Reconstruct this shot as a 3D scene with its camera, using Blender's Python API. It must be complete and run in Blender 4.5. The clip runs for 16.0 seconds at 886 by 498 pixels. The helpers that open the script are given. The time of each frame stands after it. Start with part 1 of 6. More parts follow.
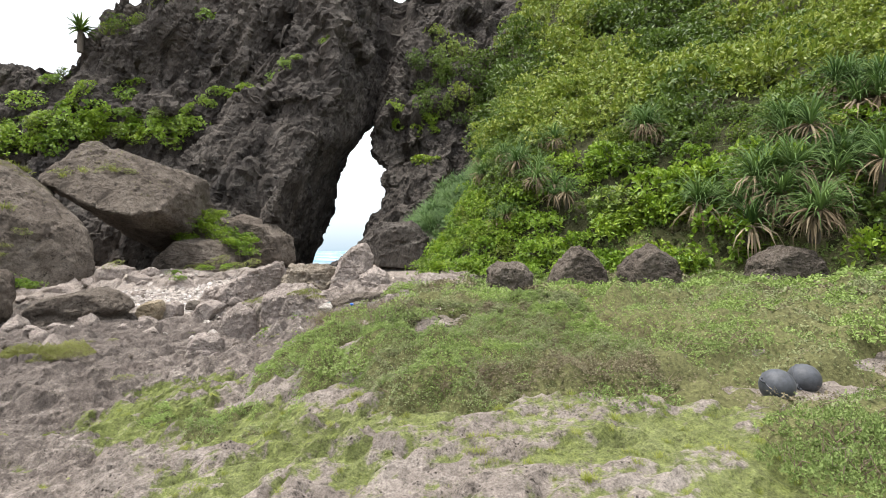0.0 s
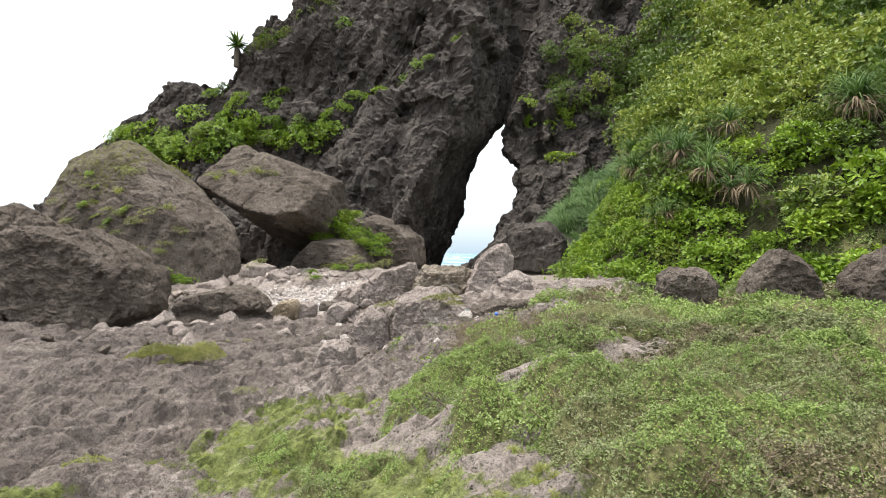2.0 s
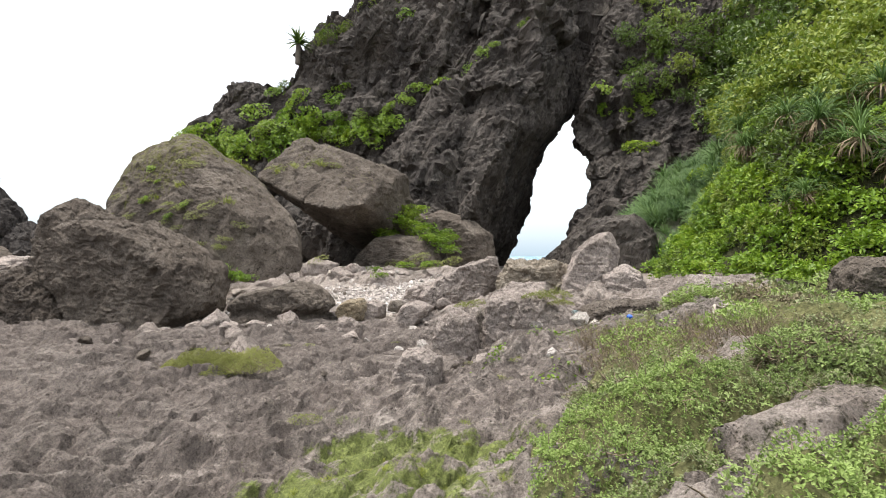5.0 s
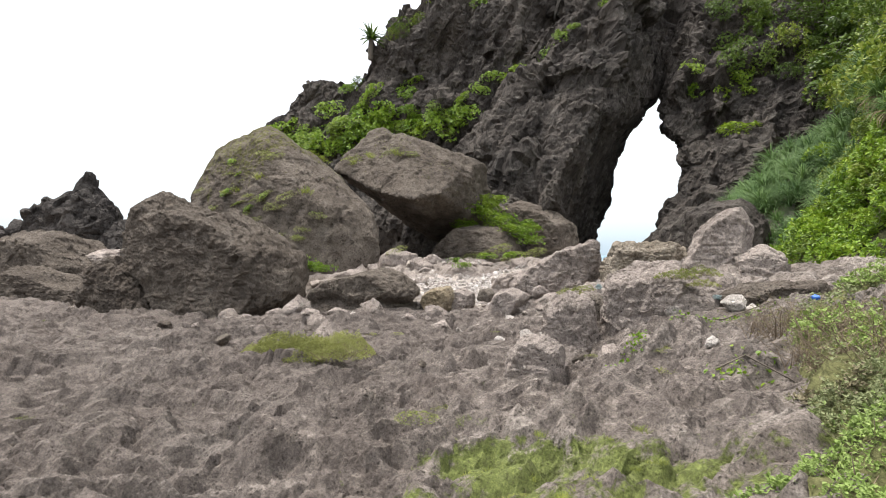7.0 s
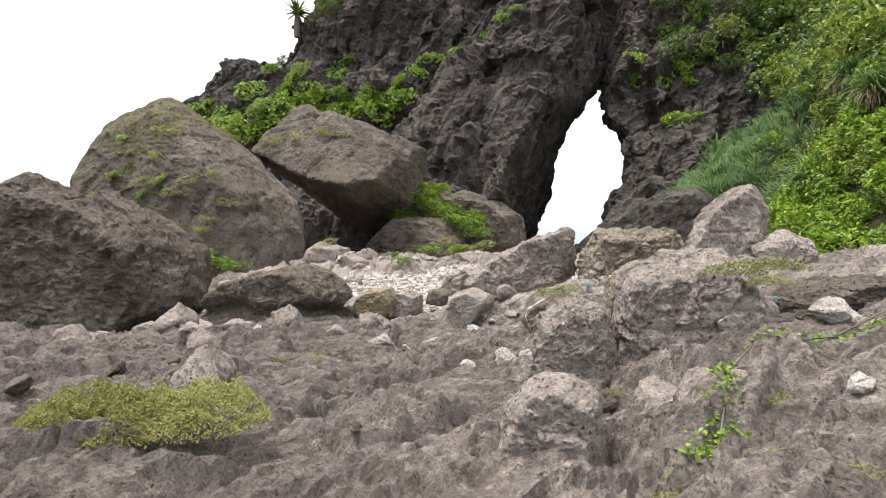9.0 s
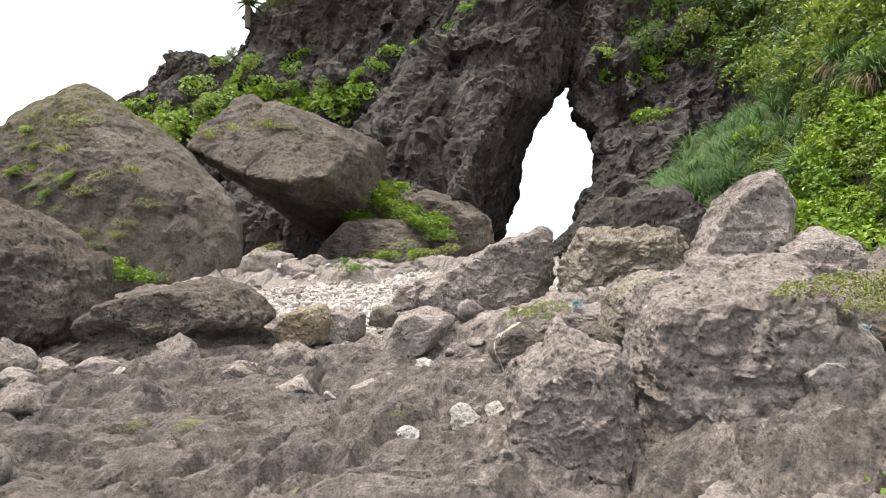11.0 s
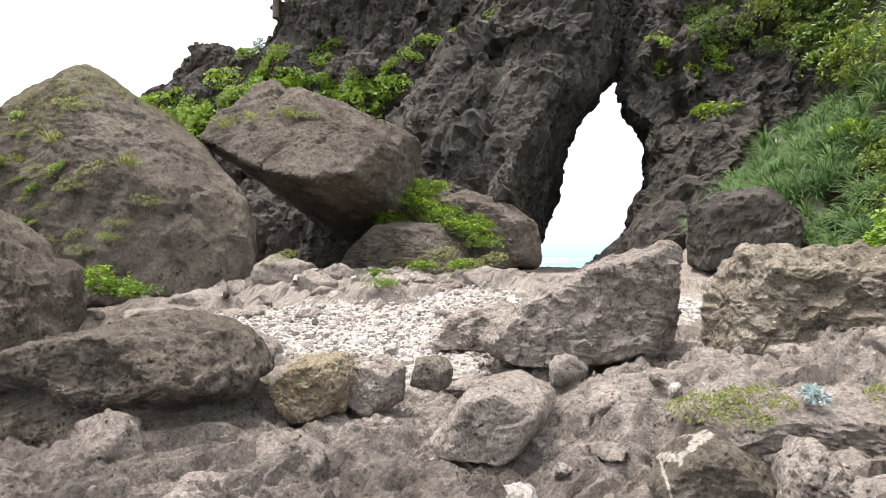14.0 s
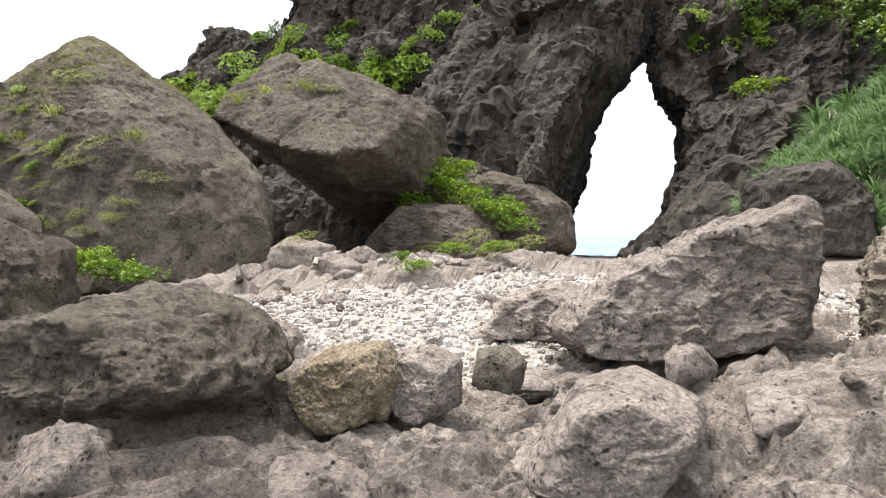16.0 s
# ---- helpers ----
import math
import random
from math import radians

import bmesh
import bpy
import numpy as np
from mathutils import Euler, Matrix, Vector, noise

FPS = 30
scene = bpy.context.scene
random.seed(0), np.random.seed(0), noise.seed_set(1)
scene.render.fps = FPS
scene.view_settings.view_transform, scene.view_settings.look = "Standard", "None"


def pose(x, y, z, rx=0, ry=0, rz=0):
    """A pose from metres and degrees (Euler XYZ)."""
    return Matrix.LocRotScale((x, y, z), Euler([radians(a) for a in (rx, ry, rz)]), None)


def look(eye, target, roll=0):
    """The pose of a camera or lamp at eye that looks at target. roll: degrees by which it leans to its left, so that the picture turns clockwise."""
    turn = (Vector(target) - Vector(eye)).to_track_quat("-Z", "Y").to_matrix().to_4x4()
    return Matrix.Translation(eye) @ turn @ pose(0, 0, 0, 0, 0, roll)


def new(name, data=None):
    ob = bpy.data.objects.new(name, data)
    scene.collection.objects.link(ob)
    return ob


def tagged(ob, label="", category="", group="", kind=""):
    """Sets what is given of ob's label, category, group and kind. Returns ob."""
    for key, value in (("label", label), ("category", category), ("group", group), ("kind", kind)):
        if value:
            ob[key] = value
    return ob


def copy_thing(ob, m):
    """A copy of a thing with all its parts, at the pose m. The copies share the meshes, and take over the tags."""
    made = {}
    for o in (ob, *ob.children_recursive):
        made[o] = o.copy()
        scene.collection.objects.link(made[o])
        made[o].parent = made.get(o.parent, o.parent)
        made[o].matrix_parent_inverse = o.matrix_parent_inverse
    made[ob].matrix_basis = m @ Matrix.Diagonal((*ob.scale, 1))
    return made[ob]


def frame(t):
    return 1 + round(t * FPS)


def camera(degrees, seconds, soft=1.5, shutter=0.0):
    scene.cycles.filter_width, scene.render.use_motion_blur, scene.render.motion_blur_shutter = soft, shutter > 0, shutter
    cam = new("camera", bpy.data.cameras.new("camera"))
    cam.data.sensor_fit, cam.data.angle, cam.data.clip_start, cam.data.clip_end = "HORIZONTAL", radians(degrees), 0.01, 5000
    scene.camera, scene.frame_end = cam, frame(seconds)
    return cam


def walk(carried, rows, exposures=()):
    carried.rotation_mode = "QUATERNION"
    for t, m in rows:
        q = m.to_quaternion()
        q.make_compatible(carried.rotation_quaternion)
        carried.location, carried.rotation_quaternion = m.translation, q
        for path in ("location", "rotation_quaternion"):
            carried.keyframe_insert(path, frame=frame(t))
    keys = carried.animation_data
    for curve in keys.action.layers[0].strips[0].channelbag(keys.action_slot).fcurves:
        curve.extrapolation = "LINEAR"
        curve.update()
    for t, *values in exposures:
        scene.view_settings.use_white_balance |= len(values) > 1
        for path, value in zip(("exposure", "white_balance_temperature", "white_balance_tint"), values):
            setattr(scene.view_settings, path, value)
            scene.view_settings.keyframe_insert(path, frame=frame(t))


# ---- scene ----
cam = camera(79.6, 16.0, soft=0.85)
METRES, EYE, TILT, LEAN, TURN = 13.0, 1.45, 0.15, 0.0, 0.0
ROWS = [
    (0.0, 0.0, 0.0, 0.0, 0.0, 0.0, -0.0),
    (0.5, -0.0071, 0.037, 0.0059, 1.69, -0.17, 0.01),
    (1.0, -0.0153, 0.0681, 0.0042, 4.03, 0.35, -0.18),
    (1.5, -0.0285, 0.0974, -0.0002, 6.54, 0.26, -0.31),
    (2.0, -0.0471, 0.1214, -0.0044, 13.33, 0.27, -0.73),
    (2.5, -0.0631, 0.1474, -0.0085, 16.79, 0.21, -0.61),
    (3.0, -0.0837, 0.1703, -0.0129, 18.93, 0.13, -0.7),
    (3.5, -0.0985, 0.1921, -0.0169, 18.23, 0.29, -0.65),
    (6.0, -0.1632, 0.2897, -0.0349, 23.16, 0.69, -0.4),
    (6.5, -0.1811, 0.3035, -0.0432, 25.9, 0.52, -0.23),
    (7.0, -0.2024, 0.3209, -0.0508, 26.7, 0.44, -0.26),
    (7.5, -0.2317, 0.3614, -0.062, 26.58, 0.17, -0.18),
    (8.0, -0.2574, 0.3988, -0.0595, 27.03, 0.08, -0.19),
    (8.5, -0.2698, 0.4393, -0.0608, 23.17, 0.27, -0.03),
    (9.0, -0.2901, 0.4814, -0.0577, 19.62, 0.07, 0.1),
    (9.5, -0.3022, 0.5139, -0.0538, 19.69, 0.37, 0.07),
    (10.0, -0.3043, 0.5512, -0.0549, 18.51, 0.45, 0.71),
    (12.5, -0.3546, 0.7184, -0.0494, 14.8, 0.29, 0.02),
    (13.0, -0.3709, 0.7548, -0.0457, 16.41, 0.03, 0.07),
    (13.5, -0.3866, 0.7666, -0.0418, 18.7, 0.61, -0.09),
    (14.0, -0.3998, 0.7784, -0.0393, 19.12, 0.65, -0.21),
    (14.5, -0.4071, 0.785, -0.0391, 19.39, 0.71, 0.16),
    (15.0, -0.42, 0.7956, -0.0436, 19.94, 0.53, -0.1),
    (15.5, -0.4346, 0.8266, -0.057, 20.17, -0.18, 0.15),
    (16.0, -0.4535, 0.8502, -0.0563, 20.9, -0.2, 0.08),
]
walk(cam, [(t, pose(0, 0, EYE, TILT, LEAN, TURN) @ pose(METRES * x, METRES * y, METRES * z, 90 + pitch, roll, yaw)) for t, x, y, z, yaw, pitch, roll in ROWS],
     exposures=[(0, 0.92), (3.5, 0.86), (7, 0.86), (9, 0.98), (12.5, 1.15), (16, 1.2)])

# ---- light ----
world = bpy.data.worlds.new("overcast_sky")
scene.world = world
world.use_nodes = True
wn, wl = world.node_tree.nodes, world.node_tree.links
sky = wn.new("ShaderNodeTexSky")
sky.sky_type, sky.sun_disc = "NISHITA", False
sky.sun_elevation, sky.sun_rotation = radians(74), radians(-100)
sky.dust_density = 4.0
cloud = wn.new("ShaderNodeTexCoord")
split = wn.new("ShaderNodeSeparateXYZ")
ramp = wn.new("ShaderNodeValToRGB")
ramp.color_ramp.elements[0].position, ramp.color_ramp.elements[0].color = 0.0, (0.42, 0.53, 0.62, 1)
ramp.color_ramp.elements[1].position, ramp.color_ramp.elements[1].color = 0.18, (0.90, 0.92, 0.94, 1)
top = ramp.color_ramp.elements.new(1.0)
top.color = (1.45, 1.46, 1.48, 1)
wl.new(cloud.outputs["Generated"], split.inputs[0])
wl.new(split.outputs[2], ramp.inputs[0])
veil, clear, both = wn.new("ShaderNodeBackground"), wn["Background"], wn.new("ShaderNodeAddShader")
wl.new(ramp.outputs[0], veil.inputs[0])
veil.inputs[1].default_value = 0.78
wl.new(sky.outputs[0], clear.inputs[0])
clear.inputs[1].default_value = 0.05
wl.new(clear.outputs[0], both.inputs[0])
wl.new(veil.outputs[0], both.inputs[1])
wl.new(both.outputs[0], wn["World Output"].inputs[0])

sun = new("sun", bpy.data.lights.new("sun", "SUN"))
sun.data.energy, sun.data.angle, sun.data.color = 3.1, radians(20), (1.0, 0.96, 0.90)
sun.matrix_world = look((-11, -2, 40), (0, 0, 0))

# ---- noise ----
RNG = np.random.default_rng(7)


def hash3(i, j, k, seed):
    h = (i * 374761393 + j * 668265263 + k * 1440662683 + seed * 1013904223) & 0xFFFFFFFF
    h = ((h ^ (h >> 13)) * 1274126177) & 0xFFFFFFFF
    h = ((h ^ (h >> 16)) * 2246822519) & 0xFFFFFFFF
    return ((h ^ (h >> 15)) & 0xFFFFFF) / 8388607.5 - 1.0


def value_noise(p, seed=0):
    """Smooth noise from -1 to 1 at the points p (n, 3)."""
    f = np.floor(p)
    i = f.astype(np.int64)
    w = p - f
    w = w * w * w * (w * (w * 6 - 15) + 10)
    out = 0
    for a in (0, 1):
        wa = w[:, 0] if a else 1 - w[:, 0]
        for b in (0, 1):
            wb = wa * (w[:, 1] if b else 1 - w[:, 1])
            for c in (0, 1):
                wc = wb * (w[:, 2] if c else 1 - w[:, 2])
                out = out + wc * hash3(i[:, 0] + a, i[:, 1] + b, i[:, 2] + c, seed)
    return out


TURN_M = np.array([[0.36, 0.48, -0.8], [-0.8, 0.6, 0.0], [0.48, 0.64, 0.6]])


def fbm(p, octaves=4, seed=0, gain=0.5, ridged=False):
    total, amp, q = 0, 1.0, np.array(p, dtype=float)
    for o in range(octaves):
        n = value_noise(q, seed + 17 * o)
        total = total + amp * (1 - 2 * np.abs(n) if ridged else n)
        q = (q @ TURN_M.T) * 2.07 + 3.7
        amp *= gain
    return total


def worley(p, seed=0):
    """Distances to the nearest and second nearest scattered seed, and a random number of the nearest."""
    i = np.floor(p).astype(np.int64)
    f1, f2, cid = np.full(len(p), 9.0), np.full(len(p), 9.0), np.zeros(len(p))
    flat = np.ptp(p[:, 2]) < 1e-6
    for a in (-1, 0, 1):
        for b in (-1, 0, 1):
            for c in ((0,) if flat else (-1, 0, 1)):
                u, v, w = i[:, 0] + a, i[:, 1] + b, i[:, 2] + c
                dx = u + 0.5 + 0.45 * hash3(u, v, w, seed) - p[:, 0]
                dy = v + 0.5 + 0.45 * hash3(u, v, w, seed + 1) - p[:, 1]
                dz = 0 if flat else w + 0.5 + 0.45 * hash3(u, v, w, seed + 2) - p[:, 2]
                d = np.sqrt(dx * dx + dy * dy + dz * dz)
                near = d < f1
                f2 = np.where(near, f1, np.minimum(f2, d))
                cid = np.where(near, hash3(u, v, w, seed + 3) * 0.5 + 0.5, cid)
                f1 = np.where(near, d, f1)
    return f1, f2, cid


def facets(p, seed=0):
    """Broken planes: each scattered cell is a tilted flat. Returns the height, the rim distance and a random number of the cell."""
    i = np.floor(p).astype(np.int64)
    n = len(p)
    f1, f2, cid, high = np.full(n, 9.0), np.full(n, 9.0), np.zeros(n), np.zeros(n)
    flat = np.ptp(p[:, 2]) < 1e-6
    for a in (-1, 0, 1):
        for b in (-1, 0, 1):
            for c in ((0,) if flat else (-1, 0, 1)):
                u, v, w = i[:, 0] + a, i[:, 1] + b, i[:, 2] + c
                h1, h2, h3 = hash3(u, v, w, seed), hash3(u, v, w, seed + 1), hash3(u, v, w, seed + 2)
                dx, dy = p[:, 0] - u - 0.5 - 0.45 * h1, p[:, 1] - v - 0.5 - 0.45 * h2
                dz = 0 if flat else p[:, 2] - w - 0.5 - 0.45 * h3
                d = np.sqrt(dx * dx + dy * dy + dz * dz)
                near = d < f1
                f2 = np.where(near, f1, np.minimum(f2, d))
                r1 = (h1 * 7.31 + h2 * 3.77) % 2.0 - 1.0
                r2 = (h2 * 9.13 + h1 * 5.21) % 2.0 - 1.0
                r3 = (h3 * 8.57 + h1 * 4.43) % 2.0 - 1.0
                high = np.where(near, dx * r1 + dy * r2 + dz * r3 + 0.35 * r3, high)
                cid = np.where(near, r2 * 0.5 + 0.5, cid)
                f1 = np.where(near, d, f1)
    return high, f2 - f1, cid


def smooth(a, b, v):
    u = np.clip((v - a) / (b - a), 0, 1)
    return u * u * (3 - 2 * u)


# ---- meshes ----
def mesh_of(name, verts, faces, mats, shade=True):
    """A mesh from arrays: verts (n, 3), faces (m, 3) or (m, 4)."""
    me = bpy.data.meshes.new(name)
    verts, faces = np.asarray(verts, dtype=np.float32), np.asarray(faces, dtype=np.int32)
    k = faces.shape[1]
    me.vertices.add(len(verts))
    me.vertices.foreach_set("co", verts.ravel())
    me.loops.add(faces.size)
    me.loops.foreach_set("vertex_index", faces.ravel())
    me.polygons.add(len(faces))
    me.polygons.foreach_set("loop_start", np.arange(0, faces.size, k, dtype=np.int32))
    me.polygons.foreach_set("use_smooth", np.full(len(faces), shade))
    for m in mats if isinstance(mats, (list, tuple)) else [mats]:
        me.materials.append(m)
    me.update(calc_edges=True)
    return me


def paint(me, name, values):
    me.attributes.new(name, "FLOAT", "POINT").data.foreach_set("value", np.asarray(values, dtype=np.float32))


def part(name, me, parent, label="", at=None, kind=""):
    ob = new(name, me)
    ob.parent = parent
    if at is not None:
        ob.matrix_basis = at
    return tagged(ob, label, kind=kind)


def bm_arrays(bm):
    bmesh.ops.triangulate(bm, faces=bm.faces)
    bm.verts.index_update()
    v = np.array([x.co[:] for x in bm.verts])
    f = np.array([[q.index for q in x.verts] for x in bm.faces])
    bm.free()
    return v, f


SPHERES = {}


def sphere(level):
    if level not in SPHERES:
        bm = bmesh.new()
        bmesh.ops.create_icosphere(bm, subdivisions=level, radius=1)
        SPHERES[level] = bm_arrays(bm)
    return SPHERES[level]


def tube(points, radii, sides=5):
    """A tapered tube along points."""
    points = [Vector(p) for p in points]
    verts, faces = [], []
    for i, p in enumerate(points):
        ahead = (points[min(i + 1, len(points) - 1)] - points[max(i - 1, 0)]).normalized()
        side = ahead.cross(Vector((0.31, 0.17, 0.93))).normalized()
        up = side.cross(ahead)
        for k in range(sides):
            a = 2 * math.pi * k / sides
            verts.append(p + radii[i] * (math.cos(a) * side + math.sin(a) * up))
        if i:
            for k in range(sides):
                a, b = (i - 1) * sides + k, (i - 1) * sides + (k + 1) % sides
                faces.append((a, b, b + sides, a + sides))
    return np.array([v[:] for v in verts]), np.array(faces)


def joined(pieces):
    vs, fs, n = [], [], 0
    for v, f in pieces:
        vs.append(v)
        fs.append(f + n)
        n += len(v)
    return np.concatenate(vs), np.concatenate(fs)


# ---- materials ----
def nodes_of(name):
    m = bpy.data.materials.new(name)
    m.use_nodes = True
    return m, m.node_tree.nodes, m.node_tree.links, m.node_tree.nodes["Principled BSDF"]


def noise_node(n, l, src, scale, detail=6.0, rough=0.6):
    t = n.new("ShaderNodeTexNoise")
    t.inputs["Scale"].default_value, t.inputs["Detail"].default_value, t.inputs["Roughness"].default_value = scale, detail, rough
    l.new(src, t.inputs["Vector"])
    return t.outputs["Fac"]


def ramp_node(n, l, fac, *stops):
    r = n.new("ShaderNodeValToRGB")
    e = r.color_ramp.elements
    while len(e) < len(stops):
        e.new(0.5)
    for i, (pos, col) in enumerate(stops):
        e[i].position, e[i].color = pos, (*col, 1) if len(col) == 3 else (col[0],) * 3 + (1,)
    l.new(fac, r.inputs[0])
    return r.outputs[0]


def mix_node(n, l, fac, a, b, kind="MIX"):
    m = n.new("ShaderNodeMix")
    m.data_type, m.blend_type = "RGBA", kind
    if isinstance(fac, float):
        m.inputs[0].default_value = fac
    else:
        l.new(fac, m.inputs[0])
    for sock, v in ((m.inputs[6], a), (m.inputs[7], b)):
        if isinstance(v, tuple):
            sock.default_value = (*v, 1)
        else:
            l.new(v, sock)
    return m.outputs[2]


def math_node(n, l, op, a, b=0.0, c=0.0):
    m = n.new("ShaderNodeMath")
    m.operation = op
    for sock, v in zip(m.inputs, (a, b, c)):
        if isinstance(v, (int, float)):
            sock.default_value = v
        else:
            l.new(v, sock)
    return m.outputs[0]


def bump_node(n, l, p, heights):
    last = None
    for h, dist, strength in heights:
        b = n.new("ShaderNodeBump")
        b.inputs["Strength"].default_value, b.inputs["Distance"].default_value = strength, dist
        l.new(h, b.inputs["Height"])
        if last:
            l.new(last, b.inputs["Normal"])
        last = b.outputs[0]
    l.new(last, p.inputs["Normal"])


def rock_material(name, low, mid, high, size=1.0, streak=0.0, lichen=(0.30, 0.29, 0.27), lichen_amount=0.35, moss=(), pits=1.0, stain_shade=0.85, vein=False):
    """Weathered limestone: base tones, pale lichen, dark stains doubling as crevice shade, sharp-rimmed pits with
    painted shade; size scales the pattern.
    """
    m, n, l, p = nodes_of(name)
    pos = n.new("ShaderNodeNewGeometry").outputs["Position"]
    src = pos
    if streak:
        st = n.new("ShaderNodeMapping")
        st.vector_type = "TEXTURE"
        st.inputs["Scale"].default_value, st.inputs["Rotation"].default_value = (1.0, 1.0, 1 / streak), (0, radians(26), 0)
        l.new(pos, st.inputs[0])
        src = st.outputs[0]
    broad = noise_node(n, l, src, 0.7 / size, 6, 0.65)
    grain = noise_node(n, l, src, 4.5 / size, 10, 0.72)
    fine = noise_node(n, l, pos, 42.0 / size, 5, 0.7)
    stir = n.new("ShaderNodeTexNoise")
    stir.inputs["Scale"].default_value, stir.inputs["Detail"].default_value = 3.0 / size, 4
    l.new(src, stir.inputs["Vector"])
    warp = mix_node(n, l, 0.22 * size if size < 2 else 0.4, src, stir.outputs["Color"], "ADD")
    cells = []
    for scale in (2.6, 8.0):
        vor = n.new("ShaderNodeTexVoronoi")
        vor.inputs["Scale"].default_value, vor.inputs["Detail"].default_value, vor.inputs["Roughness"].default_value = scale / size, 3.0, 0.6
        vor.normalize = True
        l.new(warp, vor.inputs["Vector"])
        cells.append(vor.outputs["Distance"])
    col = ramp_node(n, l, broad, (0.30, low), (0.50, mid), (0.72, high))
    # Dark stains in the low grain also stand in for crevice shade.
    col = mix_node(n, l, ramp_node(n, l, grain, (0.34, (stain_shade,)), (0.44, (0,))), col, tuple(0.35 * c for c in low))
    pale = ramp_node(n, l, noise_node(n, l, pos, 2.3 / size, 10, 0.78), (0.52, (0,)), (0.64, (lichen_amount,)))
    col = mix_node(n, l, pale, col, lichen)
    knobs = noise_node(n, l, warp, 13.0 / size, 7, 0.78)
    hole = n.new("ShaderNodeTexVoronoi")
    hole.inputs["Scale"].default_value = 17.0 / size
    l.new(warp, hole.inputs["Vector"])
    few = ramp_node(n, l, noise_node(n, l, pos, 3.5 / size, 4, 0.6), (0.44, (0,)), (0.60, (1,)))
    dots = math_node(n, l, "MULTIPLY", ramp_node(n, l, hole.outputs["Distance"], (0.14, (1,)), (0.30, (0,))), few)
    # Small pits darkened in colour, painting the shade inside them.
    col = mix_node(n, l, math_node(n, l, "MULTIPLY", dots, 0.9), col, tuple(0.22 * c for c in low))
    if vein:
        # two seams of calcite, each a sheet through the stone
        axes = n.new("ShaderNodeSeparateXYZ")
        l.new(pos, axes.inputs[0])
        shake = math_node(n, l, "MULTIPLY", math_node(n, l, "SUBTRACT", noise_node(n, l, pos, 14.0, 4, 0.6), 0.5), 0.10)
        for slope, at, wide in ((0.7, 3.495, 0.016), (-2.3, -11.646, 0.022)):
            off = math_node(n, l, "SUBTRACT", axes.outputs[2], math_node(n, l, "MULTIPLY_ADD", axes.outputs[0], slope, at))
            line = math_node(n, l, "ABSOLUTE", math_node(n, l, "ADD", off, shake))
            col = mix_node(n, l, ramp_node(n, l, line, (wide * 0.6, (0.75,)), (wide, (0,))), col, (0.50, 0.45, 0.39))
    for attribute, colour, amount in moss:
        at = n.new("ShaderNodeAttribute")
        at.attribute_name = attribute
        edge = math_node(n, l, "ADD", at.outputs["Fac"], math_node(n, l, "MULTIPLY", math_node(n, l, "SUBTRACT", noise_node(n, l, pos, 6.0, 8, 0.75), 0.5), 2.2))
        cover = math_node(n, l, "MULTIPLY", ramp_node(n, l, edge, (0.42, (0,)), (0.62, (1,))), amount)
        tint = ramp_node(n, l, noise_node(n, l, pos, 14.0, 5, 0.7), (0.3, tuple(0.55 * c for c in colour)), (0.7, tuple(1.3 * c for c in colour)))
        col = mix_node(n, l, cover, col, tint)
    # Light and shade of the fine relief put into colour: lows darker, crests paler.
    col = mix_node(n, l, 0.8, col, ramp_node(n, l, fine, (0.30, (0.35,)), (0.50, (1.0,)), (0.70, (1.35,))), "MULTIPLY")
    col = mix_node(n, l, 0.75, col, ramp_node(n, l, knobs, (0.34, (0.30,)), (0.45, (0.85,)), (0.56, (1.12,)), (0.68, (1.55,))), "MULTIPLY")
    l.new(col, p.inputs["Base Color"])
    p.inputs["Roughness"].default_value = 0.9
    p.inputs["Specular IOR Level"].default_value = 0.1
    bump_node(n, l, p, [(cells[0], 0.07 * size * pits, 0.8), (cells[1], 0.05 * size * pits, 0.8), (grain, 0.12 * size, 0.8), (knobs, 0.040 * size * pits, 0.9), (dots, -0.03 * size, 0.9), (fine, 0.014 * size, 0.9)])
    return m


def leaf_material(name, dark, mid, bright, gloss=0.45, glow=0.25):
    m, n, l, p = nodes_of(name)
    g = n.new("ShaderNodeNewGeometry")
    o = n.new("ShaderNodeObjectInfo")
    v = math_node(n, l, "ADD", math_node(n, l, "MULTIPLY", g.outputs["Random Per Island"], 0.55), math_node(n, l, "MULTIPLY", o.outputs["Random"], 0.45))
    col = ramp_node(n, l, v, (0.08, dark), (0.5, mid), (0.95, bright))
    l.new(col, p.inputs["Base Color"])
    p.inputs["Roughness"].default_value, p.inputs["Specular IOR Level"].default_value = gloss, 0.35
    t, mx = n.new("ShaderNodeBsdfTranslucent"), n.new("ShaderNodeMixShader")
    l.new(col, t.inputs[0])
    mx.inputs[0].default_value = glow
    l.new(p.outputs[0], mx.inputs[1])
    l.new(t.outputs[0], mx.inputs[2])
    l.new(mx.outputs[0], n["Material Output"].inputs[0])
    return m


def plain_material(name, colour, rough=0.6, vary=0.25, scale=20.0, spec=0.4, bump=0.004):
    m, n, l, p = nodes_of(name)
    pos = n.new("ShaderNodeNewGeometry").outputs["Position"]
    f = noise_node(n, l, pos, scale, 6, 0.65)
    l.new(ramp_node(n, l, f, (0.3, tuple((1 - vary) * c for c in colour)), (0.7, tuple((1 + vary) * c for c in colour))), p.inputs["Base Color"])
    p.inputs["Roughness"].default_value, p.inputs["Specular IOR Level"].default_value = rough, spec
    bump_node(n, l, p, [(f, bump, 0.6)])
    return m


